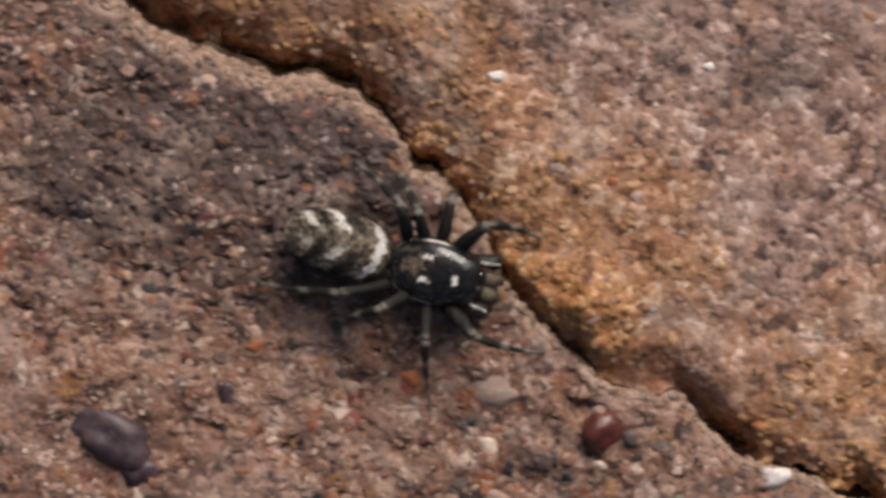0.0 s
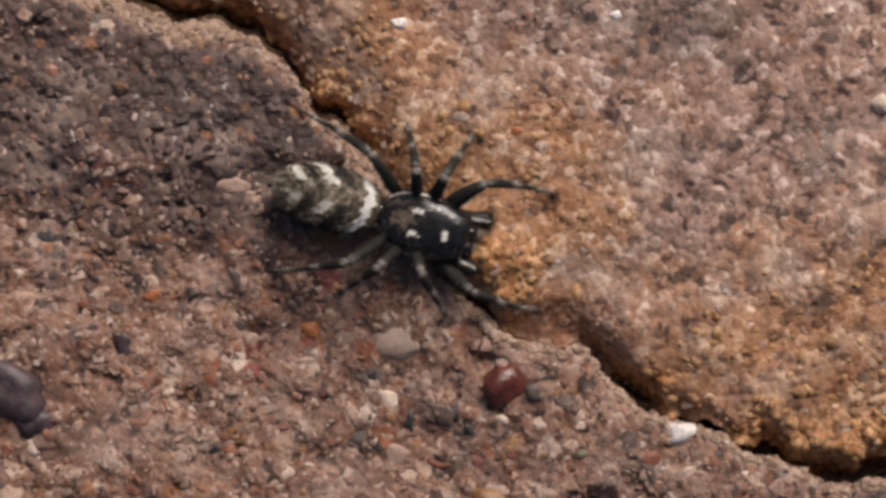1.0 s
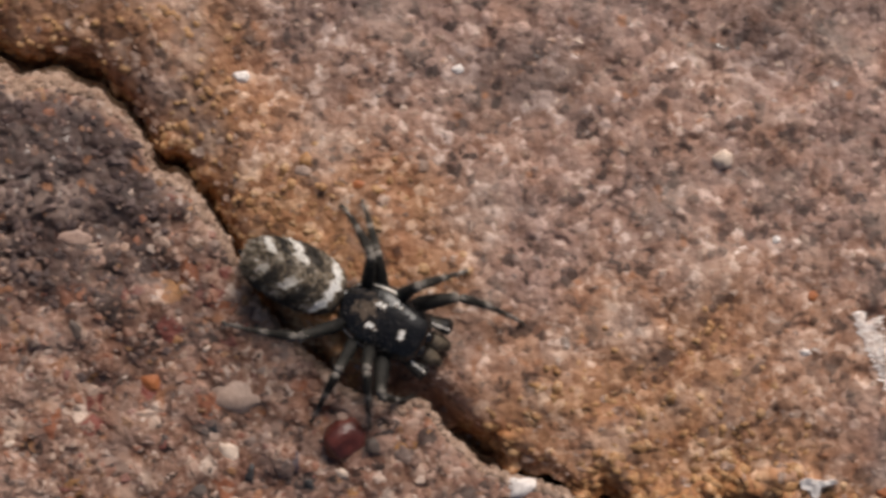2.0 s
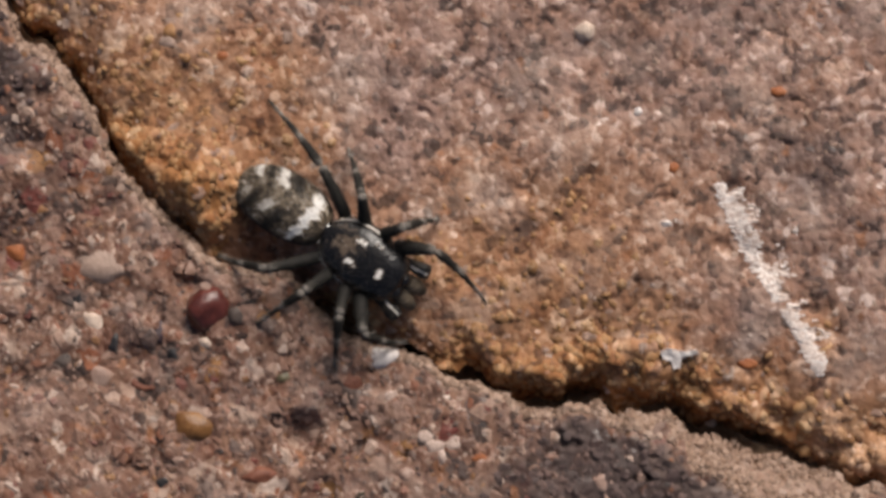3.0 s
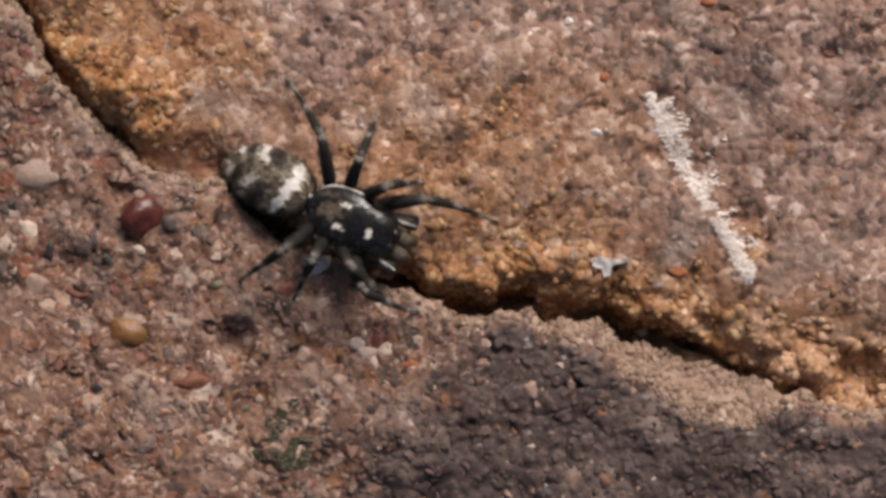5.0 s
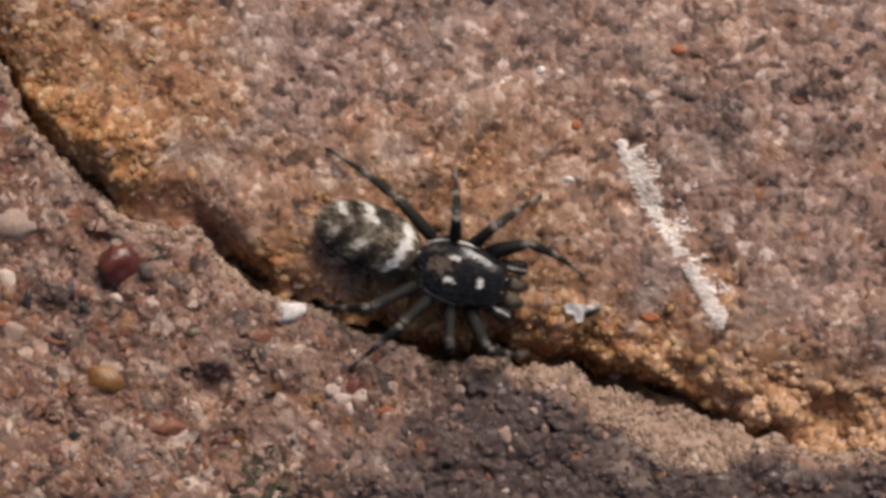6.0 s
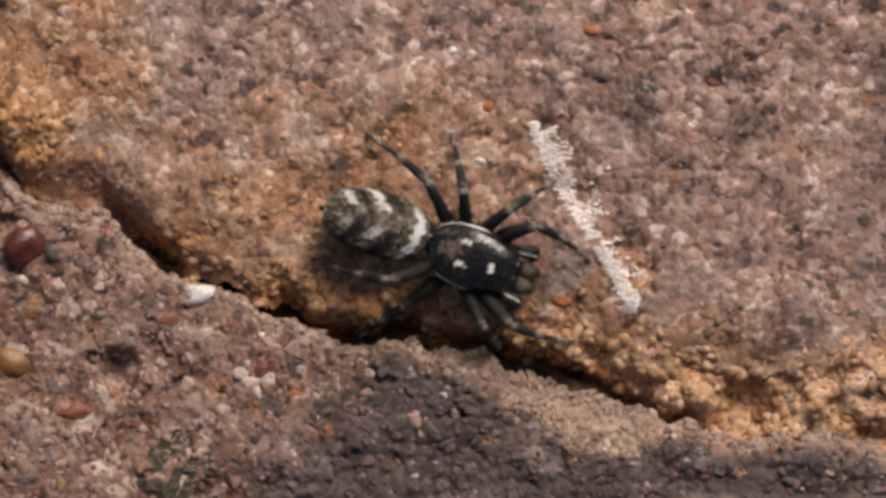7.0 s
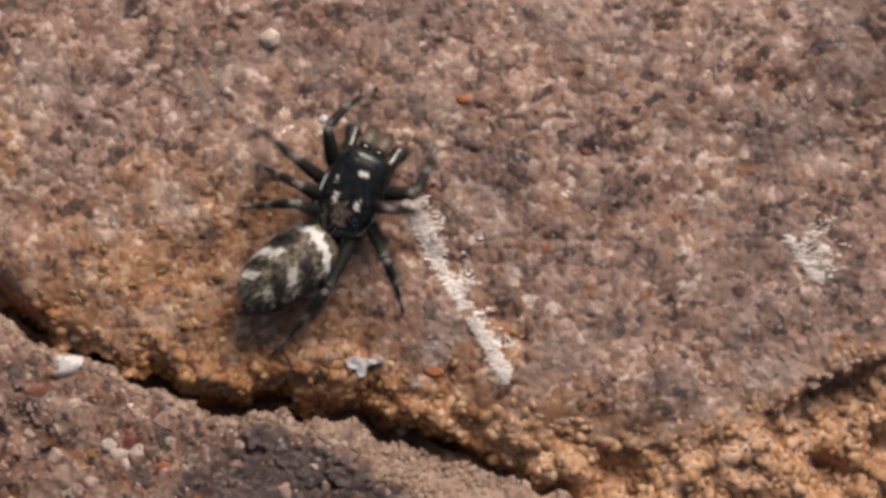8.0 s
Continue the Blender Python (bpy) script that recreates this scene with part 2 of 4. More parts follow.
RUST = [(0.0, (0.178, 0.077, 0.0262)), (0.2, (0.338, 0.146, 0.0454)), (0.45, (0.474, 0.218, 0.0719)), (0.65, (0.359, 0.15, 0.0445)), (0.85, (0.574, 0.299, 0.12)), (1.0, (0.631, 0.372, 0.185))]
# The near-black stop at 0.72 is widened to paint small shaded pits too.
MANY = [(0.0, (0.286, 0.169, 0.123)), (0.14, (0.167, 0.0936, 0.0684)), (0.27, (0.404, 0.266, 0.199)), (0.42, (0.253, 0.123, 0.0779)), (0.53, (0.505, 0.369, 0.29)), (0.62, (0.323, 0.113, 0.0522)),
        (0.665, (0.121, 0.0867, 0.076)), (0.72, (0.0323, 0.0217, 0.019)), (0.80, (0.364, 0.231, 0.176)), (0.88, (0.626, 0.492, 0.408)), (0.94, (0.202, 0.0463, 0.0351)), (0.965, (0.343, 0.167, 0.057))]
TAN_TONES = ((0.80, 0.66, 0.55), (0.43, 0.33, 0.275))
MAUVE_TONES = ((0.66, 0.55, 0.52), (0.37, 0.265, 0.22))
SANDY = [(0.0, (0.312, 0.163, 0.0748)), (0.2, (0.504, 0.291, 0.161)), (0.5, (0.624, 0.392, 0.245)), (0.75, (0.527, 0.303, 0.161)), (1.0, (0.72, 0.504, 0.373))]
# Pale broken stone; it also carries the lip's sunlit rim as colour.
FRESH_LIT = [(0.0, (0.226, 0.147, 0.103)), (0.3, (0.351, 0.239, 0.176)), (0.6, (0.436, 0.31, 0.239)), (0.8, (0.319, 0.21, 0.147)), (1.0, (0.502, 0.391, 0.32))]
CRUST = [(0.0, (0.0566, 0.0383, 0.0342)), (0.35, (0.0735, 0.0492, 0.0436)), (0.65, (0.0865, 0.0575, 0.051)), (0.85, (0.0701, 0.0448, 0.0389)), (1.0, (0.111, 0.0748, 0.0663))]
GREY = [(0.0, (0.109, 0.0707, 0.0595)), (0.3, (0.256, 0.161, 0.13)), (0.6, (0.432, 0.283, 0.235)), (0.8, (0.307, 0.185, 0.145)), (1.0, (0.575, 0.395, 0.331))]
DIRT = [(0.0, (0.0642, 0.0431, 0.0376)), (0.3, (0.15, 0.0976, 0.0827)), (0.6, (0.253, 0.172, 0.148)), (0.8, (0.18, 0.113, 0.0916)), (1.0, (0.339, 0.24, 0.209))]


def mottled(tree, colour, iron, pale):
    """Soft patches of iron brown and pale bloom, one to three millimetres wide."""
    brown, bloom = object_noise(tree, 800, 3.0), object_noise(tree, 520, 3.0)
    amount = ramp(tree, brown.outputs["Fac"], [(0.48, (0, 0, 0)), (0.68, (0.75, 0.75, 0.75))])
    colour = mix(tree, amount, colour, mix(tree, 1.0, colour, iron, "MULTIPLY"))
    spots = object_noise(tree, 2600, 2.0)
    amount = ramp(tree, spots.outputs["Fac"], [(0.52, (0, 0, 0)), (0.66, (0.7, 0.7, 0.7))])
    colour = mix(tree, amount, colour, mix(tree, 1.0, colour, (0.58, 0.46, 0.38), "MULTIPLY"))
    amount = ramp(tree, bloom.outputs["Fac"], [(0.50, (0, 0, 0)), (0.70, (0.4, 0.4, 0.4))])
    return mix(tree, amount, colour, pale)


def sugar(tree, scale, seed=0.0):
    """Irregular interlocking crystals: a random number for each, with frayed edges."""
    coords = tree.nodes.new("ShaderNodeTexCoord")
    warp = object_noise(tree, scale * 1.3, 2.0)
    bend = tree.nodes.new("ShaderNodeVectorMath")
    bend.operation = "MULTIPLY_ADD"
    tree.links.new(warp.outputs["Color"], bend.inputs[0])
    bend.inputs[1].default_value = (0.9 / scale,) * 3
    tree.links.new(coords.outputs["Object"], bend.inputs[2])
    shift = tree.nodes.new("ShaderNodeVectorMath")
    tree.links.new(bend.outputs[0], shift.inputs[0])
    shift.inputs[1].default_value = (seed, -seed, seed)
    cells = add(tree, "ShaderNodeTexVoronoi", Scale=scale)
    tree.links.new(shift.outputs[0], cells.inputs["Vector"])
    split = tree.nodes.new("ShaderNodeSeparateColor")
    tree.links.new(cells.outputs["Color"], split.inputs[0])
    return split.outputs[0], split.outputs[1], cells.outputs["Distance"]


def weighed(tree, sources, offset=0.0):
    """The sum of sources, each times its weight, held between 0 and 1."""
    total = None
    for source, weight in sources:
        node = tree.nodes.new("ShaderNodeMath")
        node.operation = "MULTIPLY_ADD"
        tree.links.new(source, node.inputs[0])
        node.inputs[1].default_value = weight
        node.inputs[2].default_value = offset
        if total is not None:
            tree.links.new(total, node.inputs[2])
        total = node.outputs[0]
    node.use_clamp = True
    return total


def flecked(tree, colour, dark=(0.30, 0.27, 0.27), share=0.645):
    """Scattered dark mineral flecks and a few rusty ones, a fifth of a millimetre wide."""
    flecks = object_noise(tree, 2300, 2.5)
    amount = ramp(tree, flecks.outputs["Fac"], [(share, (0, 0, 0)), (share + 0.07, (0.9, 0.9, 0.9))])
    colour = mix(tree, amount, colour, mix(tree, 1.0, colour, dark, "MULTIPLY"))
    rusty = object_noise(tree, 1500, 2.0)
    amount = ramp(tree, rusty.outputs["Fac"], [(0.66, (0, 0, 0)), (0.72, (0.7, 0.7, 0.7))])
    return mix(tree, amount, colour, (0.30, 0.125, 0.055))


def stone_material(name, grains, masks, stained=(), fragments=()):
    mat, tree, surface = nodes_of(name, 0.78)
    own = attribute(tree, "grain")
    fine = object_noise(tree, 3800, 2.0)
    small, sheen, edge = sugar(tree, 4000)
    large, _, _ = sugar(tree, 1900, 0.37)
    total = weighed(tree, [(own, 0.15), (small, 0.85), (large, 0.45), (fine.outputs["Fac"], 0.7)], -0.56)
    colour = ramp(tree, total, grains)
    if fragments:
        kind, chance, _ = sugar(tree, 1900, 0.71)
        amount = ramp(tree, chance, [(0.0, (0, 0, 0)), (0.58, (0, 0, 0)), (0.62, (0.85, 0.85, 0.85))])
        colour = mix(tree, amount, colour, ramp(tree, kind, fragments, True))
    for mask, palette in masks:
        colour = mix(tree, attribute(tree, mask), colour, ramp(tree, total, palette))
    broad = object_noise(tree, 420, 4.0)
    colour = mix(tree, 0.55, colour, ramp(tree, broad.outputs["Fac"], [(0.3, (0.62, 0.60, 0.60)), (0.7, (1.0, 0.98, 0.95))]), "MULTIPLY")
    colour = mottled(tree, colour, *stained) if stained else colour
    colour = flecked(tree, colour)
    tree.links.new(colour, surface.inputs["Base Color"])
    rough = object_noise(tree, 6000, 3.0)
    relief(tree, surface, weighed(tree, [(edge, -0.7), (rough.outputs["Fac"], 0.4)], 0.6), 0.0001, 0.6)
    tree.links.new(ramp(tree, sheen, [(0.0, (0.9, 0.9, 0.9)), (0.8, (0.7, 0.7, 0.7)), (0.9, (0.38, 0.38, 0.38)), (1.0, (0.28, 0.28, 0.28))]), surface.inputs["Roughness"])
    return mat


def speck_material(name, stops, roughness=0.6, stained=(), grit=0.5, blend=0.0):
    """Loose grains: each one takes its own colour, broken up by the crystals in it as far as blend says."""
    mat, tree, surface = nodes_of(name, roughness)
    info = tree.nodes.new("ShaderNodeNewGeometry")
    colour = ramp(tree, info.outputs["Random Per Island"], stops, True)
    fine = object_noise(tree, 9000, 3.0)
    colour = mix(tree, grit, colour, ramp(tree, fine.outputs["Fac"], [(0.3, (0.55, 0.52, 0.5)), (0.7, (1.0, 1.0, 1.0))]), "MULTIPLY")
    if blend:
        small, _, _ = sugar(tree, 4000)
        large, _, _ = sugar(tree, 1900, 0.37)
        total = weighed(tree, [(small, 0.8), (large, 0.5), (fine.outputs["Fac"], 0.6)], -0.45)
        colour = mix(tree, blend, colour, ramp(tree, total, stops))
    colour = mottled(tree, colour, *stained) if stained else colour
    colour = flecked(tree, colour) if blend else colour
    tree.links.new(colour, surface.inputs["Base Color"])
    gloss = [(0.0, roughness), (0.17, 0.3), (0.185, roughness), (0.525, 0.25), (0.53, roughness), (0.885, 0.22), (0.89, roughness)]
    tree.links.new(ramp(tree, info.outputs["Random Per Island"], [(p, (g, g, g)) for p, g in gloss], True), surface.inputs["Roughness"])
    relief(tree, surface, fine.outputs["Fac"], 0.00003, 0.6)
    return mat


def mineral(name, dark, light, roughness=0.45, clear=0.0):
    """A pebble or chip: two tones in blotches, with fine grain."""
    mat, tree, surface = nodes_of(name, roughness)
    blotch, fine = object_noise(tree, 2600, 5.0), object_noise(tree, 11000, 3.0)
    colour = ramp(tree, blotch.outputs["Fac"], [(0.3, dark), (0.7, light)])
    colour = mix(tree, 0.45, colour, ramp(tree, fine.outputs["Fac"], [(0.25, (0.5, 0.48, 0.46)), (0.7, (1, 1, 1))]), "MULTIPLY")
    tree.links.new(colour, surface.inputs["Base Color"])
    surface.inputs["Transmission Weight"].default_value = clear
    relief(tree, surface, fine.outputs["Fac"], 0.00004, 0.5)
    return mat


# ---- building ----
def link_mesh(name, me, material, parent=None, label="", smooth=True):
    me.materials.append(material)
    if smooth:
        me.polygons.foreach_set("use_smooth", [True] * len(me.polygons))
    ob = new(name, me)
    if parent:
        ob.parent = parent
    return tagged(ob, label)


def from_arrays(name, verts, faces, values=None):
    me = bpy.data.meshes.new(name)
    me.from_pydata(np.asarray(verts).tolist(), [], faces if isinstance(faces, list) else np.asarray(faces).tolist())
    for key, data in (values or {}).items():
        me.attributes.new(key, "FLOAT", "POINT").data.foreach_set("value", np.asarray(data, np.float32).ravel())
    return me


def part(name, bm, material, parent, label=""):
    me = bpy.data.meshes.new(name)
    bm.to_mesh(me)
    bm.free()
    return link_mesh(name, me, material, parent, label)


def spread(a, b, pitch, reach):
    """Places from a to b at an even pitch, and ever wider ones beyond b out to reach."""
    out = list(np.arange(a, b, pitch))
    wide = pitch
    while out[-1] < reach:
        wide *= 1.25
        out.append(out[-1] + wide)
    return np.array(out)


PITCH = 0.066
COLUMNS = np.concatenate([-spread(28.6, 28.65, PITCH, 130)[::-1], np.arange(-28.5, 15.3, PITCH), spread(15.35, 15.4, PITCH, 130)])


def slab(name, label, material, edge, side, depth, height, face, values):
    """A stone's weathered top, from its broken edge outwards, the face under that edge, and its outer sides down to the ground."""
    xs, rows_y, rows_z = COLUMNS, [], []
    e = edge(xs)
    z0 = height(xs, e + side * 0.001)
    for s in np.linspace(1, 0.06, 16):
        y, z = face(xs, e, z0, s)
        rows_y.append(y)
        rows_z.append(z)
    for d in spread(0, depth, PITCH, 110):
        y = e + side * d
        rows_y.append(y)
        rows_z.append(height(xs, y))
    rows_y.append(rows_y[-1])
    rows_z.append(0 * xs - 30)
    y, z = np.array(rows_y), np.array(rows_z)
    x = np.tile(xs, (len(y), 1))
    x, y = np.hstack([x[:, :1], x, x[:, -1:]]), np.hstack([y[:, :1], y, y[:, -1:]])
    z = np.hstack([0 * z[:, :1] - 30, z, 0 * z[:, :1] - 30])
    rows, cols = x.shape
    n = np.arange(rows * cols).reshape(rows, cols)
    quads = np.stack([n[:-1, :-1], n[:-1, 1:], n[1:, 1:], n[1:, :-1]], -1).reshape(-1, 4)
    if side < 0:
        quads = quads[:, ::-1]
    me = from_arrays(name, np.stack([x, y, z], -1).reshape(-1, 3) * MM, quads, values(x.ravel(), y.ravel()))
    return tagged(link_mesh(name, me, material), label, "stone", kind="structure")


def lower_face(x, e, z0, s):
    """From the lip the broken face slopes out over SLOPE, then drops into the crack."""
    out = line(SLOPE, x)
    rough = 0.09 * fbm(x, 0 * x + 6 * s, 0.5, 3, 98)
    y = e + out * np.minimum(s * 1.6, 1.0) + rough * (s < 0.95)
    z = z0 - (0.15 + 0.9 * np.minimum(out, 1.0)) * np.minimum(s * 1.6, 1.0) - 5.0 * np.maximum(s - 0.6, 0) / 0.4 + 0.8 * rough
    return y, z


def upper_face(x, e, z0, s):
    rough = 0.10 * fbm(x, 0 * x + 6 * s, 0.5, 3, 99)
    return e + 0.5 * s + rough, z0 - 4.5 * s


def lower_values(x, y):
    far, own = pebbled(x, y, 0.34, 5)
    big, two = pebbled(x + 0.3, y, 0.62, 8)
    # The last mask paints the lip's sunlit edge too, wider where x < -17.
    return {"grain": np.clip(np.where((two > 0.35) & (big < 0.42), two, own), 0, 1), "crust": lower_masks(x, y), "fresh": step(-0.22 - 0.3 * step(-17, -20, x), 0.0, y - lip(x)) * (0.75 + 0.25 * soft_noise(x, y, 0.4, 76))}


def upper_values(x, y):
    far, own = pebbled(x, y, 0.31, 15)
    big, two = pebbled(x + 0.3, y, 0.48, 18)
    stain, grey = upper_masks(x, y)
    return {"grain": np.where((two > 0.3) & (big < 0.42), two, own), "stain": stain, "grey": grey, "sandy": sandy_lit_mask(x, y), "dirt": dirt_mask(x, y)}


slab("stone_lower", "pinkish-brown coarse sandstone with many-coloured grains and dark crust", stone_material("coarse_sandstone", COARSE, [("crust", CRUST), ("fresh", FRESH_LIT)], MAUVE_TONES, MANY), lip, -1, 14.6, lower_height, lower_face, lower_values)
slab("stone_upper", "beige-grey sandstone stained rusty orange along its broken edge", stone_material("rusty_sandstone", GRAINS, [("grey", GREY), ("dirt", DIRT), ("stain", RUST), ("sandy", SANDY)], TAN_TONES), brink, 1, 18.2, upper_height, upper_face, upper_values)


def crack_fill():
    """Packed dust and grit on the floor of the crack."""
    mat, tree, surface = nodes_of("crack_dust", 0.95)
    grit = object_noise(tree, 2600, 5.0)
    tree.links.new(ramp(tree, grit.outputs["Fac"], [(0.3, (0.10, 0.062, 0.036)), (0.7, (0.24, 0.155, 0.095))]), surface.inputs["Base Color"])
    relief(tree, surface, grit.outputs["Fac"], 0.0002)
    xs = np.arange(-28.4, 15.2, 0.13)
    across = np.linspace(-0.25, 1.25, 12)[:, None]
    x = np.tile(xs, (12, 1))
    y = lip(xs) + line(SLOPE, xs) + across * np.maximum(brink(xs) - lip(xs) - line(SLOPE, xs), 0.2)
    z = -1.55 + 0.35 * fbm(x, y, 0.9, 3, 63)
    n = np.arange(x.size).reshape(x.shape)
    quads = np.stack([n[:-1, :-1], n[:-1, 1:], n[1:, 1:], n[1:, :-1]], -1).reshape(-1, 4)
    low = np.stack([x, y, z - 1.0], -1).reshape(-1, 3)
    verts = np.concatenate([np.stack([x, y, z], -1).reshape(-1, 3), low])
    edge = np.concatenate([n[0], n[1:, -1], n[-1, -2::-1], n[-2:0:-1, 0]])
    after = np.roll(edge, -1)
    sides = np.stack([edge, edge + x.size, after + x.size, after], -1)
    me = from_arrays("crack_fill", verts * MM, np.concatenate([quads, quads[:, ::-1] + x.size, sides]))
    tagged(link_mesh("crack_fill", me, mat), "dark brown dust packed in the crack", "dust", kind="structure")


crack_fill()


def ground_sheet():
    mat, tree, surface = nodes_of("dry_soil", 0.95)
    broad = object_noise(tree, 40, 8.0)
    tree.links.new(ramp(tree, broad.outputs["Fac"], [(0.3, (0.07, 0.05, 0.035)), (0.7, (0.17, 0.12, 0.085))]), surface.inputs["Base Color"])
    relief(tree, surface, broad.outputs["Fac"], 0.01)
    bm = bmesh.new()
    bmesh.ops.create_grid(bm, x_segments=40, y_segments=40, size=60)
    bmesh.ops.translate(bm, verts=bm.verts, vec=(0, 0, -0.03))
    me = bpy.data.meshes.new("ground")
    bm.to_mesh(me)
    bm.free()
    tagged(link_mesh("ground", me, mat), "dry brown soil bed under the stones", "ground", kind="structure")


ground_sheet()

# ---- loose and half-buried grains ----
PHI = (1 + 5**0.5) / 2
ICO = np.array([(-1, PHI, 0), (1, PHI, 0), (-1, -PHI, 0), (1, -PHI, 0), (0, -1, PHI), (0, 1, PHI), (0, -1, -PHI), (0, 1, -PHI), (PHI, 0, -1), (PHI, 0, 1), (-PHI, 0, -1), (-PHI, 0, 1)]) / math.hypot(1, PHI)
ICO_FACES = np.array([(0, 11, 5), (0, 5, 1), (0, 1, 7), (0, 7, 10), (0, 10, 11), (1, 5, 9), (5, 11, 4), (11, 10, 2), (10, 7, 6), (7, 1, 8), (3, 9, 4), (3, 4, 2), (3, 2, 6), (3, 6, 8), (3, 8, 9), (4, 9, 5), (2, 4, 11), (6, 2, 10), (8, 6, 7), (9, 8, 1)])


def grain_field(name, label, material, x, y, size, height, seed, flat=0.75, sink=0.25, lean=9.0, smooth=False):
    """Many small angular grains of their own sizes, turned at random; with a small lean they lie nearly level and flush, proud by sink."""
    rng = np.random.default_rng(seed)
    n = len(x)
    axes, _ = np.linalg.qr(rng.normal(size=(n, 3, 3)))
    if lean < 1:
        yaw, tilt = rng.uniform(0, 6.283, n), rng.normal(0, lean, (n, 2))
        c, k, one, nil = np.cos(yaw), np.sin(yaw), np.ones(n), np.zeros(n)
        level = np.stack([np.stack([c, -k, nil], -1), np.stack([k, c, nil], -1), np.stack([nil, nil, one], -1)], 1)
        slant = np.stack([np.stack([one, nil, tilt[:, 0]], -1), np.stack([nil, one, tilt[:, 1]], -1), np.stack([-tilt[:, 0], -tilt[:, 1], one], -1)], 1)
        axes = slant @ level
    stretch = size[:, None] * np.stack([rng.uniform(0.8, 1.35, n), rng.uniform(0.7, 1.0, n), rng.uniform(0.7, 1.25, n) * flat], -1)
    shape = ICO[None] * (1 + rng.uniform(-1, 1, (n, 12, 1)) * (0.3 if lean < 1 else 0.22))
    verts = np.einsum("nij,nkj->nki", axes, shape * stretch[:, None])
    z = height(x, y) + size * (sink - flat if lean < 1 else -0.1 - sink)
    verts = verts + np.stack([x, y, z], -1)[:, None]
    faces = (ICO_FACES[None] + 12 * np.arange(n)[:, None, None]).reshape(-1, 3)
    me = from_arrays(name, verts.reshape(-1, 3) * MM, faces)
    return tagged(link_mesh(name, me, material, smooth=smooth), label, "grains", kind="stuff")


TAN = [(0.0, (0.13, 0.082, 0.0616)), (0.13, (0.25, 0.152, 0.11)), (0.3, (0.36, 0.236, 0.175)), (0.46, (0.44, 0.304, 0.235)), (0.6, (0.3, 0.159, 0.0966)), (0.7, (0.52, 0.386, 0.308)), (0.84, (0.35, 0.241, 0.189)), (0.95, (0.64, 0.511, 0.428))]
AMBER = [(0.0, (0.363, 0.188, 0.0752)), (0.25, (0.284, 0.136, 0.0494)), (0.5, (0.44, 0.251, 0.113)), (0.75, (0.221, 0.107, 0.0404)), (0.9, (0.518, 0.339, 0.197))]
DULL = [(0.0, (0.291, 0.205, 0.172)), (0.2, (0.194, 0.13, 0.109)), (0.4, (0.349, 0.25, 0.208)), (0.6, (0.233, 0.16, 0.14)), (0.75, (0.145, 0.1, 0.0884)), (0.85, (0.407, 0.31, 0.26)), (0.95, (0.252, 0.13, 0.0728))]
SOOT = [(0.0, (0.0825, 0.0536, 0.0471)), (0.3, (0.11, 0.0705, 0.0631)), (0.6, (0.0624, 0.0406, 0.037)), (0.8, (0.138, 0.0883, 0.0751)), (0.95, (0.215, 0.131, 0.104))]


# Single pebbles: place, half-lengths, turn, kind.
PEBBLES = [
    (-25.35, 0.28, 1.12, 0.74, -25, "plum"), (-24.6, -0.6, 0.5, 0.36, 20, "plum"), (-24.43, 4.49, 0.5, 0.27, -25, "black"), (-22.23, 1.52, 0.24, 0.34, 10, "plum"),
    (-19.74, -1.38, 0.3, 0.24, 0, "black"), (-19.3, 3.3, 0.34, 0.44, 15, "slate"), (-14.9, 1.49, 0.76, 0.52, 5, "pale"), (-15.08, 0.02, 0.34, 0.31, 0, "cream"),
    (-14.85, 0.42, 0.22, 0.14, 0, "brick"), (-14.55, -0.48, 0.2, 0.3, 0, "black"), (-13.3, -0.3, 0.18, 0.3, 10, "plum"), (-11.95, 0.38, 0.6, 0.54, 15, "red"),
    (-11.2, 0.15, 0.42, 0.3, 0, "slate"), (-15.5, 0.7, 0.2, 0.36, 0, "black"), (-17.23, 1.92, 0.38, 0.33, 0, "orange"), (-21.5, 2.85, 0.27, 0.2, 0, "orange"),
    (-24.71, -1.26, 0.27, 0.21, -40, "cream"), (-13.8, -1.72, 0.38, 0.24, -10, "brick"), (-12.38, -2.85, 0.6, 0.5, -8, "amber"), (-15.9, -1.05, 0.34, 0.28, 30, "slate"),
    (-15.05, -1.42, 0.4, 0.36, 0, "pink"), (-15.6, 2.8, 0.16, 0.14, 0, "cream"), (-7.22, -1.0, 0.42, 0.36, 15, "white"), (-6.6, -4.22, 0.26, 0.32, 20, "pink"),
    (-10.0, -1.5, 0.36, 0.22, 0, "olive"), (-8.15, -1.7, 0.36, 0.26, -20, "brick"), (-4.65, -3.7, 0.27, 0.2, 0, "orange"),
    (-10.6, -4.2, 0.6, 0.36, -5, "brick"), (-1.35, -5.92, 0.14, 0.1, 0, "cream"), (-7.06, -5.37, 0.17, 0.15, 0, "black"), (-1.3, -4.4, 0.38, 0.27, -15, "pink"),
    (-0.26, -4.2, 0.2, 0.2, 0, "pink"), (-12.0, -0.55, 0.25, 0.18, 0, "cream"), (-12.9, -0.9, 0.24, 0.2, 0, "black"), (-18.3, -0.35, 0.16, 0.11, -30, "black"),
    (-21.0, 0.2, 0.22, 0.2, 0, "cream"), (-23.4, 2.6, 0.2, 0.14, 0, "brick"), (-19.3, 5.75, 0.62, 0.3, 6, "pink"), (-9.2, -4.9, 0.2, 0.16, 0, "olive"), (-13.2, -4.4, 0.24, 0.18, 0, "black"),
]
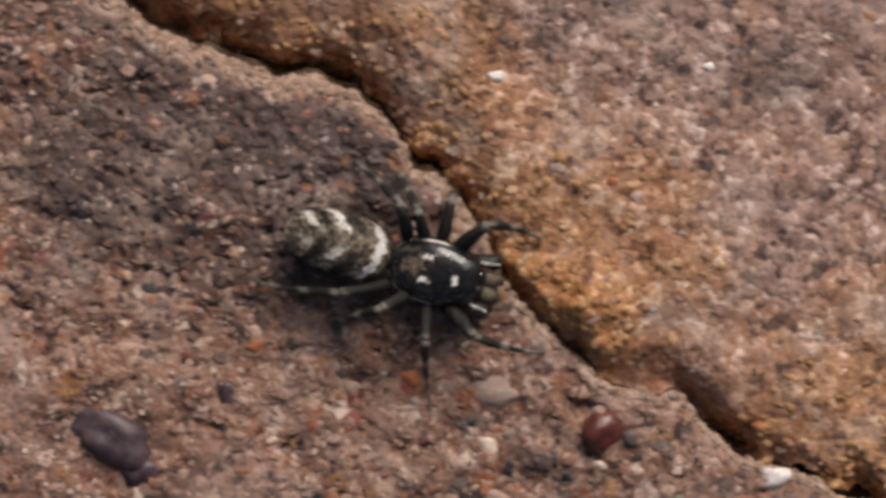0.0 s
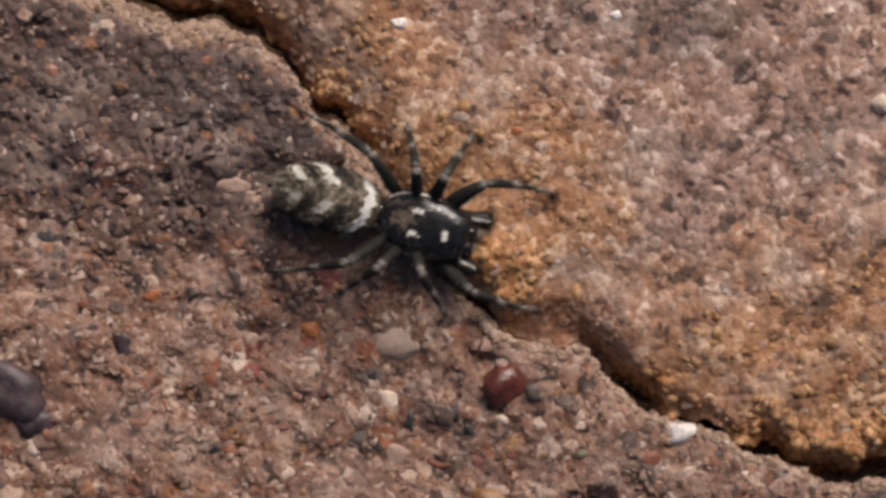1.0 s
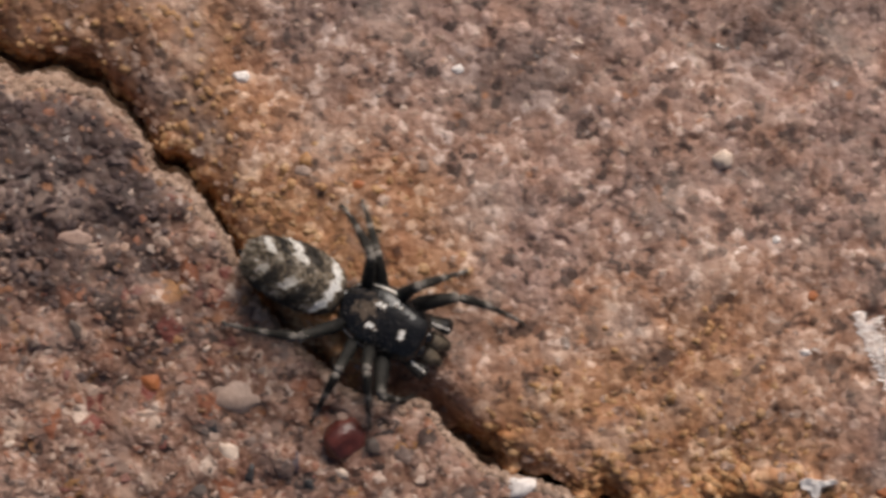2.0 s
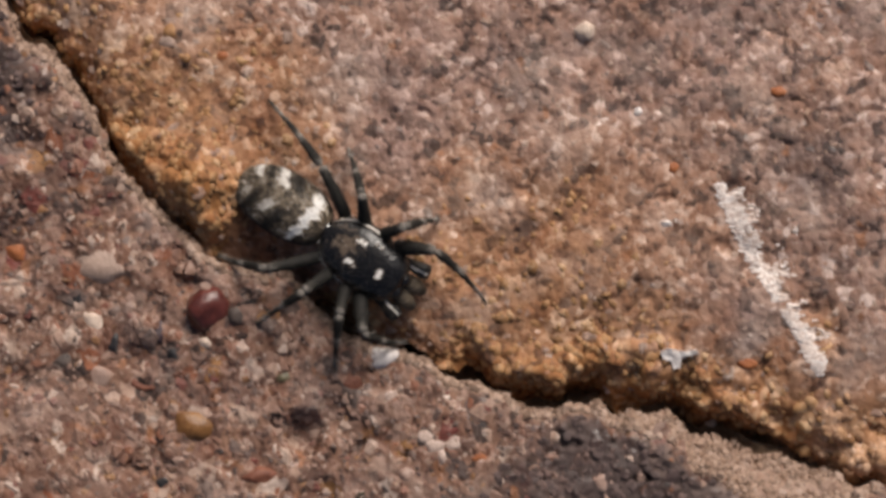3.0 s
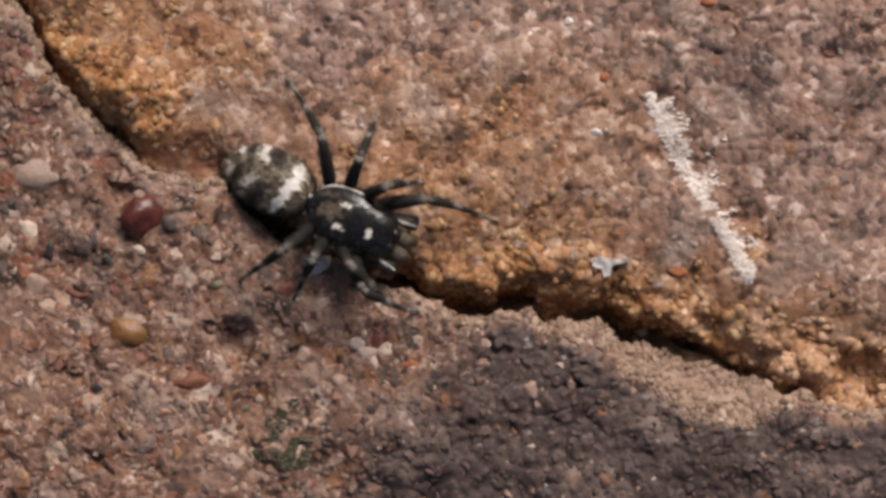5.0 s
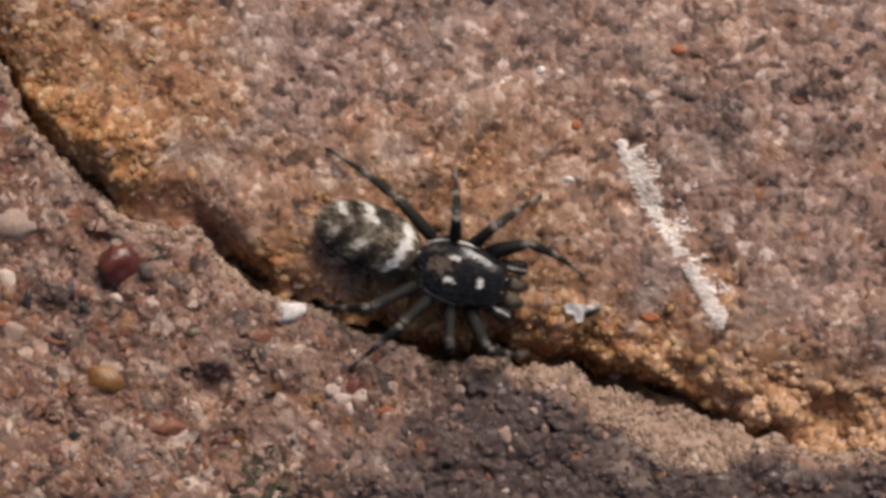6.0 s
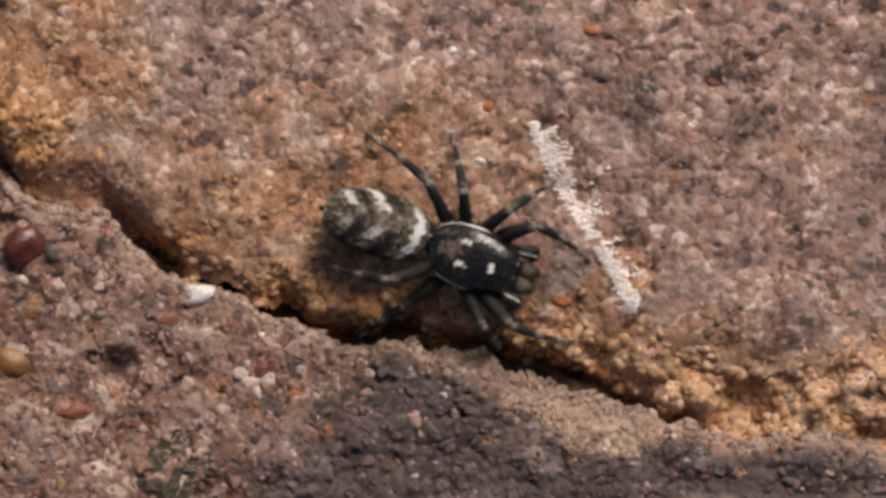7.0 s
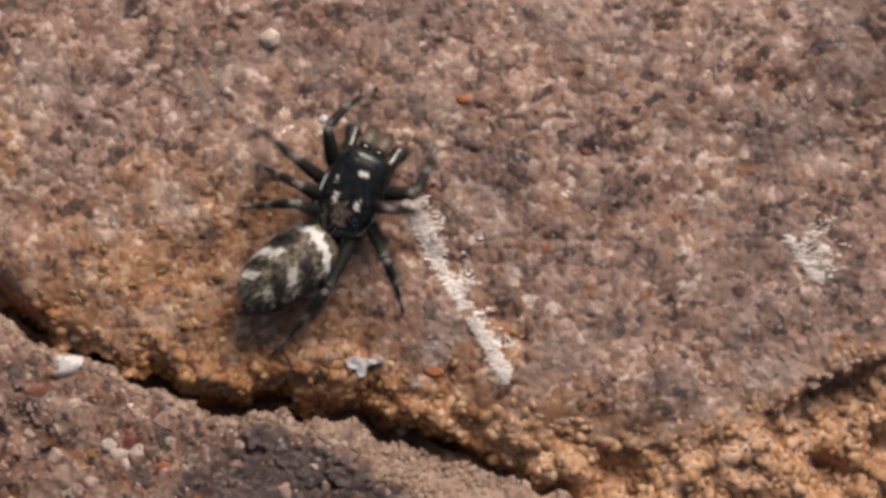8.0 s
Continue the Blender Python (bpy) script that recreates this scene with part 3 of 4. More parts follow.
ON_UPPER = [
    (6.88, 4.78, 0.34, 0.13, -12, "brick", "dark rust-red sliver in a hollow of the stone"),
    (1.74, -2.80, 0.22, 0.15, -20, "cream", "pale glinting grain above the crack"), (-1.74, 7.89, 0.34, 0.34, 0, "cream", "round cream-coloured grain on the smoother stone"),
    (-0.31, 5.69, 0.15, 0.13, 0, "white", "tiny white glinting grain on the smoother stone"), (0.46, 2.63, 0.18, 0.13, 0, "white", "tiny white glinting grain on the smoother stone"),
    (0.62, 4.15, 0.24, 0.15, 50, "orange", "small rust-orange chip on the smoother stone"), (3.48, 6.2, 0.25, 0.2, 20, "orange", "small rust-orange chip on the smoother stone"),
    (2.63, -1.14, 0.3, 0.2, 0, "orange", "rust-orange nodule in the stained band"), (-14.72, 10.09, 0.25, 0.2, 0, "white", "whitish grain on the smoother stone"),
    (-13.1, 7.6, 0.28, 0.2, 0, "pale", "pale beige grain on the smoother stone"), (-11.6, 7.2, 0.22, 0.15, 0, "orange", "rust-orange grain on the smoother stone"), (9.2, 3.0, 0.14, 0.2, 20, "brick", "dark red speck on the smoother stone"),
    (-8.9, 10.3, 0.2, 0.16, 0, "white", "whitish grain on the smoother stone"), (-16.0, 8.1, 0.16, 0.14, 0, "cream", "pale grain at the crack's edge"),
]


def bare(x, y):
    """False where a pebble of its own leaves no room for grains."""
    free = np.ones(len(x), bool)
    for px, py, a, b, turn, *_ in PEBBLES + ON_UPPER:
        c, k = math.cos(radians(turn)), math.sin(radians(turn))
        u, v = (c * (x - px) + k * (y - py)) / a, (c * (y - py) - k * (x - px)) / b
        free &= u * u + v * v > 0.85
    return free


def scatter(n, seed, keep):
    rng = np.random.default_rng(seed)
    x, y = rng.uniform(-28.4, 15.2, n), rng.uniform(-11, 17.5, n)
    ok = keep(x, y, rng.random(n)) & bare(x, y)
    x, y = x[ok], y[ok]
    return x, y, rng


def strew():
    x, y, rng = scatter(52000, 3, lambda x, y, r: (y < lip(x) - 0.05) & (y > lip(x) - 14.5) & (r > lower_masks(x, y) * 0.95))
    grain_field("sand_grains", "many-coloured sand grains set in the coarse stone, the black ones partly for shaded pits", speck_material("many_coloured_sand", MANY, 0.55, MAUVE_TONES, 0.5, 0.25), x, y, rng.lognormal(math.log(0.1), 0.5, len(x)).clip(0.05, 0.33), lower_height, 4, 0.32, 0.06, 0.16)
    x, y, rng = scatter(36000, 5, lambda x, y, r: (y < lip(x) - 0.02) & (y > lip(x) - 14.5) & (r < lower_masks(x, y) * 0.9))
    grain_field("crust_grains", "sooty brown grains on the weathered crust", speck_material("sooty_sand", SOOT, 0.7, (), 0.5, 0.4), x, y, rng.lognormal(math.log(0.1), 0.4, len(x)).clip(0.05, 0.25), lower_height, 6, 0.38, 0.15, 0.25)
    x, y, rng = scatter(13000, 7, lambda x, y, r: (y > brink(x) + 0.1) & (y < brink(x) + 18) & (r > upper_masks(x, y)[0] * 0.9 + 0.6 * upper_masks(x, y)[1]))
    grain_field("pale_sand_grains", "tan sand grains set in the smoother stone", speck_material("tan_sand", TAN, 0.6, TAN_TONES, 0.5, 0.65), x, y, rng.lognormal(math.log(0.104), 0.42, len(x)).clip(0.05, 0.24), upper_height, 8, 0.28, 0.025, 0.10)
    x, y, rng = scatter(9000, 17, lambda x, y, r: (y > brink(x) + 0.1) & (y < brink(x) + 18) & (r < 0.6 * upper_masks(x, y)[1]))
    grain_field("grey_grains", "greyish brown grains in the duller patches of the stone", speck_material("grey_sand", DULL, 0.65, TAN_TONES, 0.5, 0.6), x, y, rng.lognormal(math.log(0.115), 0.42, len(x)).clip(0.05, 0.25), upper_height, 18, 0.28, 0.025, 0.10)
    x, y, rng = scatter(34000, 9, lambda x, y, r: (y > brink(x) + 0.02) & (r < 1.3 * (upper_masks(x, y)[0] - 0.3) - 0.75 * sandy_lit_mask(x, y)))
    grain_field("rusty_grains", "amber rust-coated grains along the broken edge", speck_material("rusty_sand", AMBER, 0.6, (), 0.4, 0.75), x, y, rng.lognormal(math.log(0.135), 0.3, len(x)).clip(0.08, 0.28), upper_height, 10, 0.6, 0.13, 0.3, True)


def strew_bed():
    x, y, rng = scatter(40000, 15, lambda x, y, r: (y > brink(x) + 0.02) & (x > 3.5) & (r < sandy_lit_mask(x, y) * 0.9))
    grain_field("sandy_grains", "cream to orange grains on the soft bed along the fissure and its painted lit rim", speck_material("sandy_bed", SANDY, 0.65), x, y, rng.lognormal(math.log(0.14), 0.3, len(x)).clip(0.08, 0.28), upper_height, 16, 0.5, 0.11, 0.25, True)


def face_height(x, y):
    """The sloping broken face under the lower stone's lip."""
    e, out = lip(x), line(SLOPE, x)
    return lower_height(x, e - 0.001) - (0.15 + 0.9 * np.minimum(out, 1.0)) * np.clip((y - e) / out, 0, 1)


def strew_face():
    rng = np.random.default_rng(12)
    x = rng.uniform(-28, 15, 14000)
    y = lip(x) + rng.uniform(-0.25, 1.0, 14000) * line(SLOPE, x)
    near = rng.random(14000) < 0.25 + line(SLOPE, x)
    x, y = x[near], y[near]
    grain_field("lip_grains", "pale beige grains on the freshly broken lip of the stone, with its sunlit rim painted in", speck_material("fresh_lit_sand", FRESH_LIT, 0.6), x, y, rng.lognormal(math.log(0.085), 0.4, len(x)).clip(0.04, 0.24), lambda x, y: np.where(y > lip(x), face_height(x, y), lower_height(x, y)), 14)


strew()
strew_bed()
strew_face()

# ---- single pebbles and chips ----
STONES = {
    "plum": mineral("plum_pebble", (0.035, 0.022, 0.028), (0.10, 0.062, 0.07), 0.5),
    "black": mineral("black_pebble", (0.012, 0.011, 0.012), (0.05, 0.045, 0.045), 0.5),
    "slate": mineral("slate_pebble", (0.05, 0.036, 0.03), (0.14, 0.098, 0.08), 0.6),
    "red": mineral("red_pebble", (0.07, 0.016, 0.013), (0.165, 0.045, 0.034), 0.3),
    "brick": mineral("brick_pebble", (0.152, 0.048, 0.0264), (0.288, 0.112, 0.064), 0.6),
    "orange": mineral("orange_pebble", (0.30, 0.085, 0.025), (0.48, 0.175, 0.06), 0.6),
    "amber": mineral("amber_pebble", (0.15, 0.062, 0.018), (0.29, 0.135, 0.042), 0.45),
    "pale": mineral("pale_pebble", (0.33, 0.225, 0.175), (0.46, 0.33, 0.265), 0.6),
    "cream": mineral("cream_pebble", (0.56, 0.42, 0.33), (0.76, 0.61, 0.50), 0.65),
    "white": mineral("white_quartz", (0.70, 0.62, 0.58), (0.90, 0.84, 0.80), 0.4),
    "cluster": mineral("cluster_quartz", (0.42, 0.30, 0.245), (0.62, 0.48, 0.41), 0.6),
    "pink": mineral("pink_pebble", (0.312, 0.193, 0.148), (0.435, 0.303, 0.242), 0.5),
    "olive": mineral("olive_pebble", (0.085, 0.0723, 0.034), (0.204, 0.17, 0.0935), 0.5),
}
LABELS = {"plum": "dark plum-coloured pebble set in the coarse sandstone", "black": "small black grain set in the coarse sandstone", "slate": "dark grey pebble set in the coarse sandstone",
          "red": "glossy dark red pebble beside the crack", "brick": "brick-red grain set in the sandstone", "orange": "orange iron-stained grain set in the sandstone", "amber": "smooth amber-brown pebble in the coarse sandstone",
          "pale": "flat pale beige pebble in the coarse sandstone", "cream": "cream-coloured rounded grain on the sandstone", "white": "bright white quartz grain at the crack's edge", "pink": "pinkish quartz grain on the sandstone", "olive": "dull olive grain in the coarse sandstone"}


def pebble(x, y, a, b, turn, kind, seed, label="", rise=0.06, jag=0.55, name="pebble", height=ground_height, group=""):
    """A worn, uneven stone of half-lengths a and b in mm, half sunk into the surface."""
    bm = bmesh.new()
    bmesh.ops.create_icosphere(bm, subdivisions=3, radius=1)
    off = Vector((seed * 3.1, seed * 1.7, -seed))
    flat = min(a, b) * {"pale": 0.4, "white": 0.6, "red": 0.7, "plum": 0.6, "cream": 0.7}.get(kind, 0.5)
    chance = random.Random(seed)
    worn = kind in ("red", "pale", "white", "amber", "cream", "orange")
    facets = [(Vector((chance.gauss(0, 1), chance.gauss(0, 1), chance.gauss(0, 0.7))).normalized(), chance.uniform(0.8, 1.05) if kind in ("red", "plum") else chance.uniform(0.62, 0.95) if worn else chance.uniform(0.5, 0.85)) for _ in range(18)]
    for v in bm.verts:
        n = v.co.normalized()
        k = 1 + jag * noise.noise(n * 1.3 + off) + 0.4 * jag * noise.noise(n * 3.1 + off) + 0.12 * jag * noise.noise(n * 8 + off)
        k = min([k] + [c / max(n.dot(f), 1e-3) for f, c in facets])
        v.co = Vector((n.x * a, n.y * b, n.z * flat)) * k * MM
    me = bpy.data.meshes.new(name)
    bm.to_mesh(me)
    bm.free()
    ob = link_mesh(name, me, STONES[kind])
    ring = [(x + a * 0.7 * math.cos(k), y + b * 0.7 * math.sin(k)) for k in np.arange(0, 6.2, 0.8)]
    z = float(np.median(height(*np.array(ring).T)))
    ob.matrix_basis = pose(x * MM, y * MM, (z + flat * (rise - 0.55)) * MM, 0, 0, turn)
    return tagged(ob, label or LABELS[kind], "pebble", group)


def strew_pebbles():
    for n, (x, y, a, b, turn, kind) in enumerate(PEBBLES):
        pebble(x, y, 1.2 * a, 1.2 * b, turn, kind, n + 1, rise={"white": 0.3, "cream": 0.02, "red": 0.36, "plum": 0.28, "pale": 0.12}.get(kind, 0.08), height=lower_height, group="pebbles in the coarse stone")
    for n, (x, y, a, b, turn, kind, label) in enumerate(ON_UPPER):
        pebble(x, y, a, b, turn, kind, n + 60, label, rise=0.45, height=upper_height, group="grains on the smoother stone")
    for n, (dx, dy, r) in enumerate(((0, 0, 0.5), (0.42, 0.1, 0.42), (-0.3, 0.28, 0.4), (0.15, -0.32, 0.38), (0.55, -0.25, 0.32), (-1.3, 1.3, 0.36))):
        pebble(-5.8 + dx, -3.4 + dy, r, r * 0.85, 40 * n, "cluster", n + 80, "pale pinkish quartz grain in a small cluster", rise=0.05, jag=0.8, height=lower_height, group="pale quartz cluster")


strew_pebbles()


def flake():
    """A torn white scrap with a narrow tail, lying on the slope."""
    bm = bmesh.new()
    outline = [(-0.42, 0.14), (-0.2, 0.24), (0.05, 0.17), (0.3, 0.14), (0.55, 0.2), (0.62, 0.08), (0.34, 0.02), (0.16, -0.04), (0.12, -0.3), (-0.06, -0.34), (-0.14, -0.12), (-0.36, -0.06)]
    verts = []
    for x, y in outline:
        z = float(ground_height(0.69, -0.98, False)) + 0.42 + 0.25 * y
        verts.append(bm.verts.new(((0.69 + x) * MM, (-0.98 + y) * MM, z * MM)))
    face = bm.faces.new(verts)
    bmesh.ops.triangulate(bm, faces=[face])
    bmesh.ops.subdivide_edges(bm, edges=bm.edges, cuts=2, use_grid_fill=True)
    for v in bm.verts:
        v.co.z += 0.00005 * noise.noise(v.co * 6000)
    made = bmesh.ops.extrude_face_region(bm, geom=bm.faces[:])
    bmesh.ops.translate(bm, verts=[v for v in made["geom"] if isinstance(v, bmesh.types.BMVert)], vec=(0, 0, -0.0004))
    bmesh.ops.recalc_face_normals(bm, faces=bm.faces)
    me = bpy.data.meshes.new("white_flake")
    bm.to_mesh(me)
    bm.free()
    mat = mineral("chalky_scrap", (0.68, 0.61, 0.57), (0.86, 0.80, 0.76), 0.75)
    tagged(link_mesh("white_flake", me, mat, smooth=False), "torn white scrap lying on the rusty slope", "flake")


flake()


def crust_patch(name, label, path, widths, count, size, material, seed, height, holes=-0.35, lie=0.006, fray=0.0):
    """A crust of many thin ragged chips that hug the stone along a path."""
    rng = np.random.default_rng(seed)
    path = np.array(path, float)
    t = rng.random(count) * (len(path) - 1)
    k = np.minimum(t.astype(int), len(path) - 2)
    f = (t - k)[:, None]
    mid = path[k] * (1 - f) + path[k + 1] * f
    wide = np.interp(t, np.arange(len(path)), widths)
    across = path[k + 1] - path[k]
    across = np.stack([-across[:, 1], across[:, 0]], -1) / np.linalg.norm(across, axis=1)[:, None]
    out = rng.exponential(0.36, count).clip(0, 1.6)
    place = mid + across * (wide * (out - 0.3 + rng.normal(0, 0.06, count)))[:, None]
    keep = soft_noise(place[:, 0], place[:, 1], 0.35, seed + 5) + 0.6 * soft_noise(2 * place[:, 0] / 5, place[:, 1], 0.12, seed + 6) > holes + fray * out
    place, n = place[keep], int(keep.sum())
    grow = rng.lognormal(math.log(size), 0.4, n)
    angle = np.arange(7) * (2 * math.pi / 7) + rng.uniform(0, 6.28, n)[:, None]
    reach = grow[:, None] * rng.uniform(0.5, 1.2, (n, 7))
    rim = np.stack([reach * np.cos(angle) * 1.7, reach * np.sin(angle) * 0.7], -1) + place[:, None]
    z = height(rim[..., 0], rim[..., 1]) + lie + rng.uniform(0, 0.015, (n, 1))
    top = np.concatenate([rim, z[..., None]], -1)
    low = top - (0, 0, 0.07)
    peak = np.concatenate([place, (height(place[:, 0], place[:, 1]) + lie + 0.012 + rng.uniform(0, 0.025, n))[:, None]], -1)[:, None]
    verts = np.concatenate([top, low, peak], 1).reshape(-1, 3) * MM
    ring = [(j, (j + 1) % 7, 14) for j in range(7)] + [(j, j + 7, (j + 1) % 7) for j in range(7)] + [((j + 1) % 7, j + 7, (j + 1) % 7 + 7) for j in range(7)]
    faces = (np.array(ring)[None] + 15 * np.arange(n)[:, None, None]).reshape(-1, 3)
    return tagged(link_mesh(name, from_arrays(name, verts, faces), material, smooth=False), label, "lichen")


CHALK = speck_material("chalky_crust", [(0.0, (0.74, 0.62, 0.55)), (0.25, (0.84, 0.75, 0.69)), (0.5, (0.62, 0.49, 0.42)), (0.75, (0.88, 0.81, 0.77))], 0.85, grit=0.15)
crust_patch("lichen_streak", "chalky white feathery streak of crust on the stone", [(1.9, 3.7), (2.15, 3.2), (2.75, 2.3), (3.25, 1.35), (3.7, 0.5), (4.15, -0.3), (4.45, -0.9), (4.65, -1.5)], [0.15, 0.7, 1.15, 1.0, 0.75, 0.65, 0.7, 0.15], 4300, 0.036, CHALK, 31, upper_height, -0.6, fray=1.15)
THIN_CHALK = speck_material("thin_chalk", [(0.0, (0.56, 0.47, 0.41)), (0.5, (0.64, 0.55, 0.49)), (0.75, (0.72, 0.65, 0.6))], 0.85, grit=0.15)
crust_patch("lichen_patch", "thin whitish lichen patch on the grey stone", [(12.3, 2.6), (12.8, 2.0), (13.3, 1.3)], [0.7, 0.9, 0.7], 420, 0.045, THIN_CHALK, 37, upper_height)
MOSS = speck_material("dark_moss", [(0.0, (0.05, 0.046, 0.028)), (0.4, (0.09, 0.078, 0.048)), (0.75, (0.17, 0.13, 0.088))], 0.9)
tagged(crust_patch("moss_patch", "dark green mossy film on the coarse stone", [(-8.9, -5.9), (-8.2, -6.1), (-7.5, -6.3)], [0.7, 1.1, 0.7], 1300, 0.042, MOSS, 41, lower_height, -0.45, 0.03), category="moss")


# ---- the spider, in millimetres: +x ahead, the waist over its own origin ----
def fur_material(name, stops, roughness=0.55, scale=9000, shine=0.5):
    mat, tree, surface = nodes_of(name, roughness)
    surface.inputs["Specular IOR Level"].default_value = shine
    fine = object_noise(tree, scale, 3.0)
    colour = ramp(tree, attribute(tree, "tone"), stops)
    colour = mix(tree, 0.4, colour, ramp(tree, fine.outputs["Fac"], [(0.3, (0.45, 0.43, 0.42)), (0.7, (1, 1, 1))]), "MULTIPLY")
    tree.links.new(colour, surface.inputs["Base Color"])
    relief(tree, surface, fine.outputs["Fac"], 0.00003, 0.6)
    return mat


FUR = fur_material("spider_fur", [(0.0, (0.008, 0.0075, 0.008)), (0.35, (0.06, 0.045, 0.03)), (0.6, (0.26, 0.20, 0.135)), (0.8, (0.74, 0.69, 0.62)), (1.0, (0.93, 0.91, 0.88))])
SHELL = fur_material("spider_shell", [(0.0, (0.006, 0.006, 0.007)), (0.35, (0.03, 0.024, 0.02)), (0.6, (0.17, 0.125, 0.09)), (0.8, (0.6, 0.56, 0.5)), (1.0, (0.85, 0.83, 0.79))], 0.24)


def eye_material():
    mat, tree, surface = nodes_of("spider_eye", 0.06)
    surface.inputs["Base Color"].default_value = (0.01, 0.009, 0.009, 1)
    return mat


EYE = eye_material()
LEG_FUR = fur_material("spider_leg_fur", [(0.0, (0.008, 0.0075, 0.007)), (0.35, (0.034, 0.031, 0.026)), (0.6, (0.27, 0.24, 0.21)), (0.8, (0.62, 0.58, 0.54)), (1.0, (0.85, 0.82, 0.79))], 0.75, 6000, 0.25)


def hair_arrays(base, along, length, width):
    """Fine tapered hairs: a root triangle and a tip each."""
    n = len(base)
    rng = np.random.default_rng(n)
    along = along / np.linalg.norm(along, axis=1, keepdims=True)
    side = np.cross(along, rng.normal(size=(n, 3)))
    side /= np.linalg.norm(side, axis=1, keepdims=True)
    other = np.cross(along, side)
    root = [base + width[:, None] * (math.cos(a) * side + math.sin(a) * other) for a in (0, 2.1, 4.2)]
    verts = np.stack([*root, base + along * length[:, None]], 1)
    faces = (np.array([(0, 1, 3), (1, 2, 3), (2, 0, 3)])[None] + 4 * np.arange(n)[:, None, None]).reshape(-1, 3)
    return verts.reshape(-1, 3), faces


def hairs(name, base, along, length, width, tone, material, parent, label=""):
    verts, faces = hair_arrays(base, along, length, width)
    me = from_arrays(name, verts * MM, faces, {"tone": np.repeat(tone, 4)})
    return tagged(link_mesh(name, me, material, parent, smooth=False), label)


def skin(name, surf, tone, material, parent, label="", rows=56, cols=72, tufts=None):
    s, phi = np.meshgrid(np.linspace(0.001, 0.999, rows), np.linspace(-math.pi, math.pi, cols, endpoint=False), indexing="ij")
    verts = surf(s, phi).reshape(-1, 3)
    n = np.arange(rows * cols).reshape(rows, cols)
    nxt = np.roll(n, -1, axis=1)
    quads = np.stack([n[:-1], nxt[:-1], nxt[1:], n[1:]], -1).reshape(-1, 4).tolist()
    quads += [list(map(int, n[0][::-1])), list(map(int, n[-1]))]
    me = from_arrays(name, verts * MM, [tuple(map(int, q)) for q in quads], {"tone": tone(s, phi).ravel()})
    bm = bmesh.new()
    bm.from_mesh(me)
    bmesh.ops.recalc_face_normals(bm, faces=bm.faces)
    if tufts:
        hair, triangles = hair_arrays(*tufts[:4])
        shade = bm.verts.layers.float["tone"]
        made = [bm.verts.new(v * MM) for v in hair]
        for v, k in zip(made, np.repeat(tufts[4], 4)):
            v[shade] = k
        for f in triangles:
            bm.faces.new([made[k] for k in f])
    bm.to_mesh(me)
    bm.free()
    return link_mesh(name, me, material, parent, label)


def abdomen_surface(s, phi):
    r = np.sqrt(np.clip(1 - (2 * s**0.82 - 1) ** 2, 0, 1)) ** 0.86
    fuzz = 1 + 0.012 * soft_noise(40 * s, 9 * phi, 1.0, 3)
    return np.stack([0.02 - 2.95 * s, 0.84 * r * np.sin(phi) * fuzz, 0.28 * np.sin(math.pi * s * 0.8) + 0.02 + 0.76 * r * np.cos(phi) * fuzz], -1)


def abdomen_tone(s, phi):
    """Zebra bars: a crescent in front, then pairs of slanting bars that leave the middle line dark."""
    a = np.abs(phi)
    wob = 0.03 * soft_noise(25 * s, 6 * phi, 1.0, 9) + 0.02 * soft_noise(60 * s, 15 * phi, 1.0, 19)
    q = s + wob
    white = step(0.062, 0.03, np.abs(q - 0.085 - 0.065 * a * a)) * step(1.7, 1.35, a)
    white = np.maximum(white, step(0.075, 0.04, np.abs(q - 0.37 - 0.19 * a)) * step(0.2, 0.36, a) * np.where(phi > 0, step(1.5, 1.25, a), 0.88 * step(0.95, 0.7, a)))
    white = np.maximum(white, step(0.065, 0.035, np.abs(q - 0.68 - 0.14 * a)) * step(0.16, 0.3, a) * np.where(phi > 0, step(1.3, 1.05, a), 0.8 * step(0.8, 0.5, a)))
    white = np.maximum(white, 0.6 * step(0.03, 0.01, np.abs(q - 0.94)) * step(1.0, 0.8, a))
    mottled = 0.47 + 0.26 * soft_noise(34 * s, 8 * phi, 1.0, 29) + 0.12 * soft_noise(70 * s, 20 * phi, 1.0, 30)
    dark = step(0.08, 0.03, np.abs(q - 0.23 - 0.16 * a)) * step(0.2, 0.5, a) + step(0.06, 0.03, np.abs(q - 0.54 - 0.16 * a)) * step(0.2, 0.5, a)
    mottled = mottled * (1 - 0.75 * np.clip(dark, 0, 1)) * step(2.1, 1.2, a)
    return np.clip(np.maximum(white * 0.97, mottled), 0, 1)


def carapace_surface(s, phi):
    """Narrow behind, broad and square-fronted, highest between the rear eyes."""
    x = 0.02 + 2.56 * s
    wide = 0.90 * np.clip(np.sin(math.pi * np.clip(s, 0, 0.5) ** 0.45 / 0.5**0.45 / 2), 0.12, 1) * (1 - 0.26 * step(0.5, 1.0, s)) * np.sqrt(np.clip(1 - np.maximum((s - 0.86) / 0.14, 0) ** 2.6, 0.02, 1))
    tall = (0.30 + 0.30 * step(0.0, 0.5, s) - 0.10 * step(0.75, 1.0, s)) * np.sqrt(np.clip(1 - np.maximum((s - 0.88) / 0.12, 0) ** 2.4, 0.02, 1))
    c, sn = np.cos(phi), np.sin(phi)
    box = 1 / (np.abs(c) ** 2.6 + np.abs(sn) ** 2.6) ** (1 / 2.6)
    return np.stack([x, wide * sn * box, 0.80 + 0.02 * s + tall * c * box * np.where(c > 0, 1, 0.75)], -1)


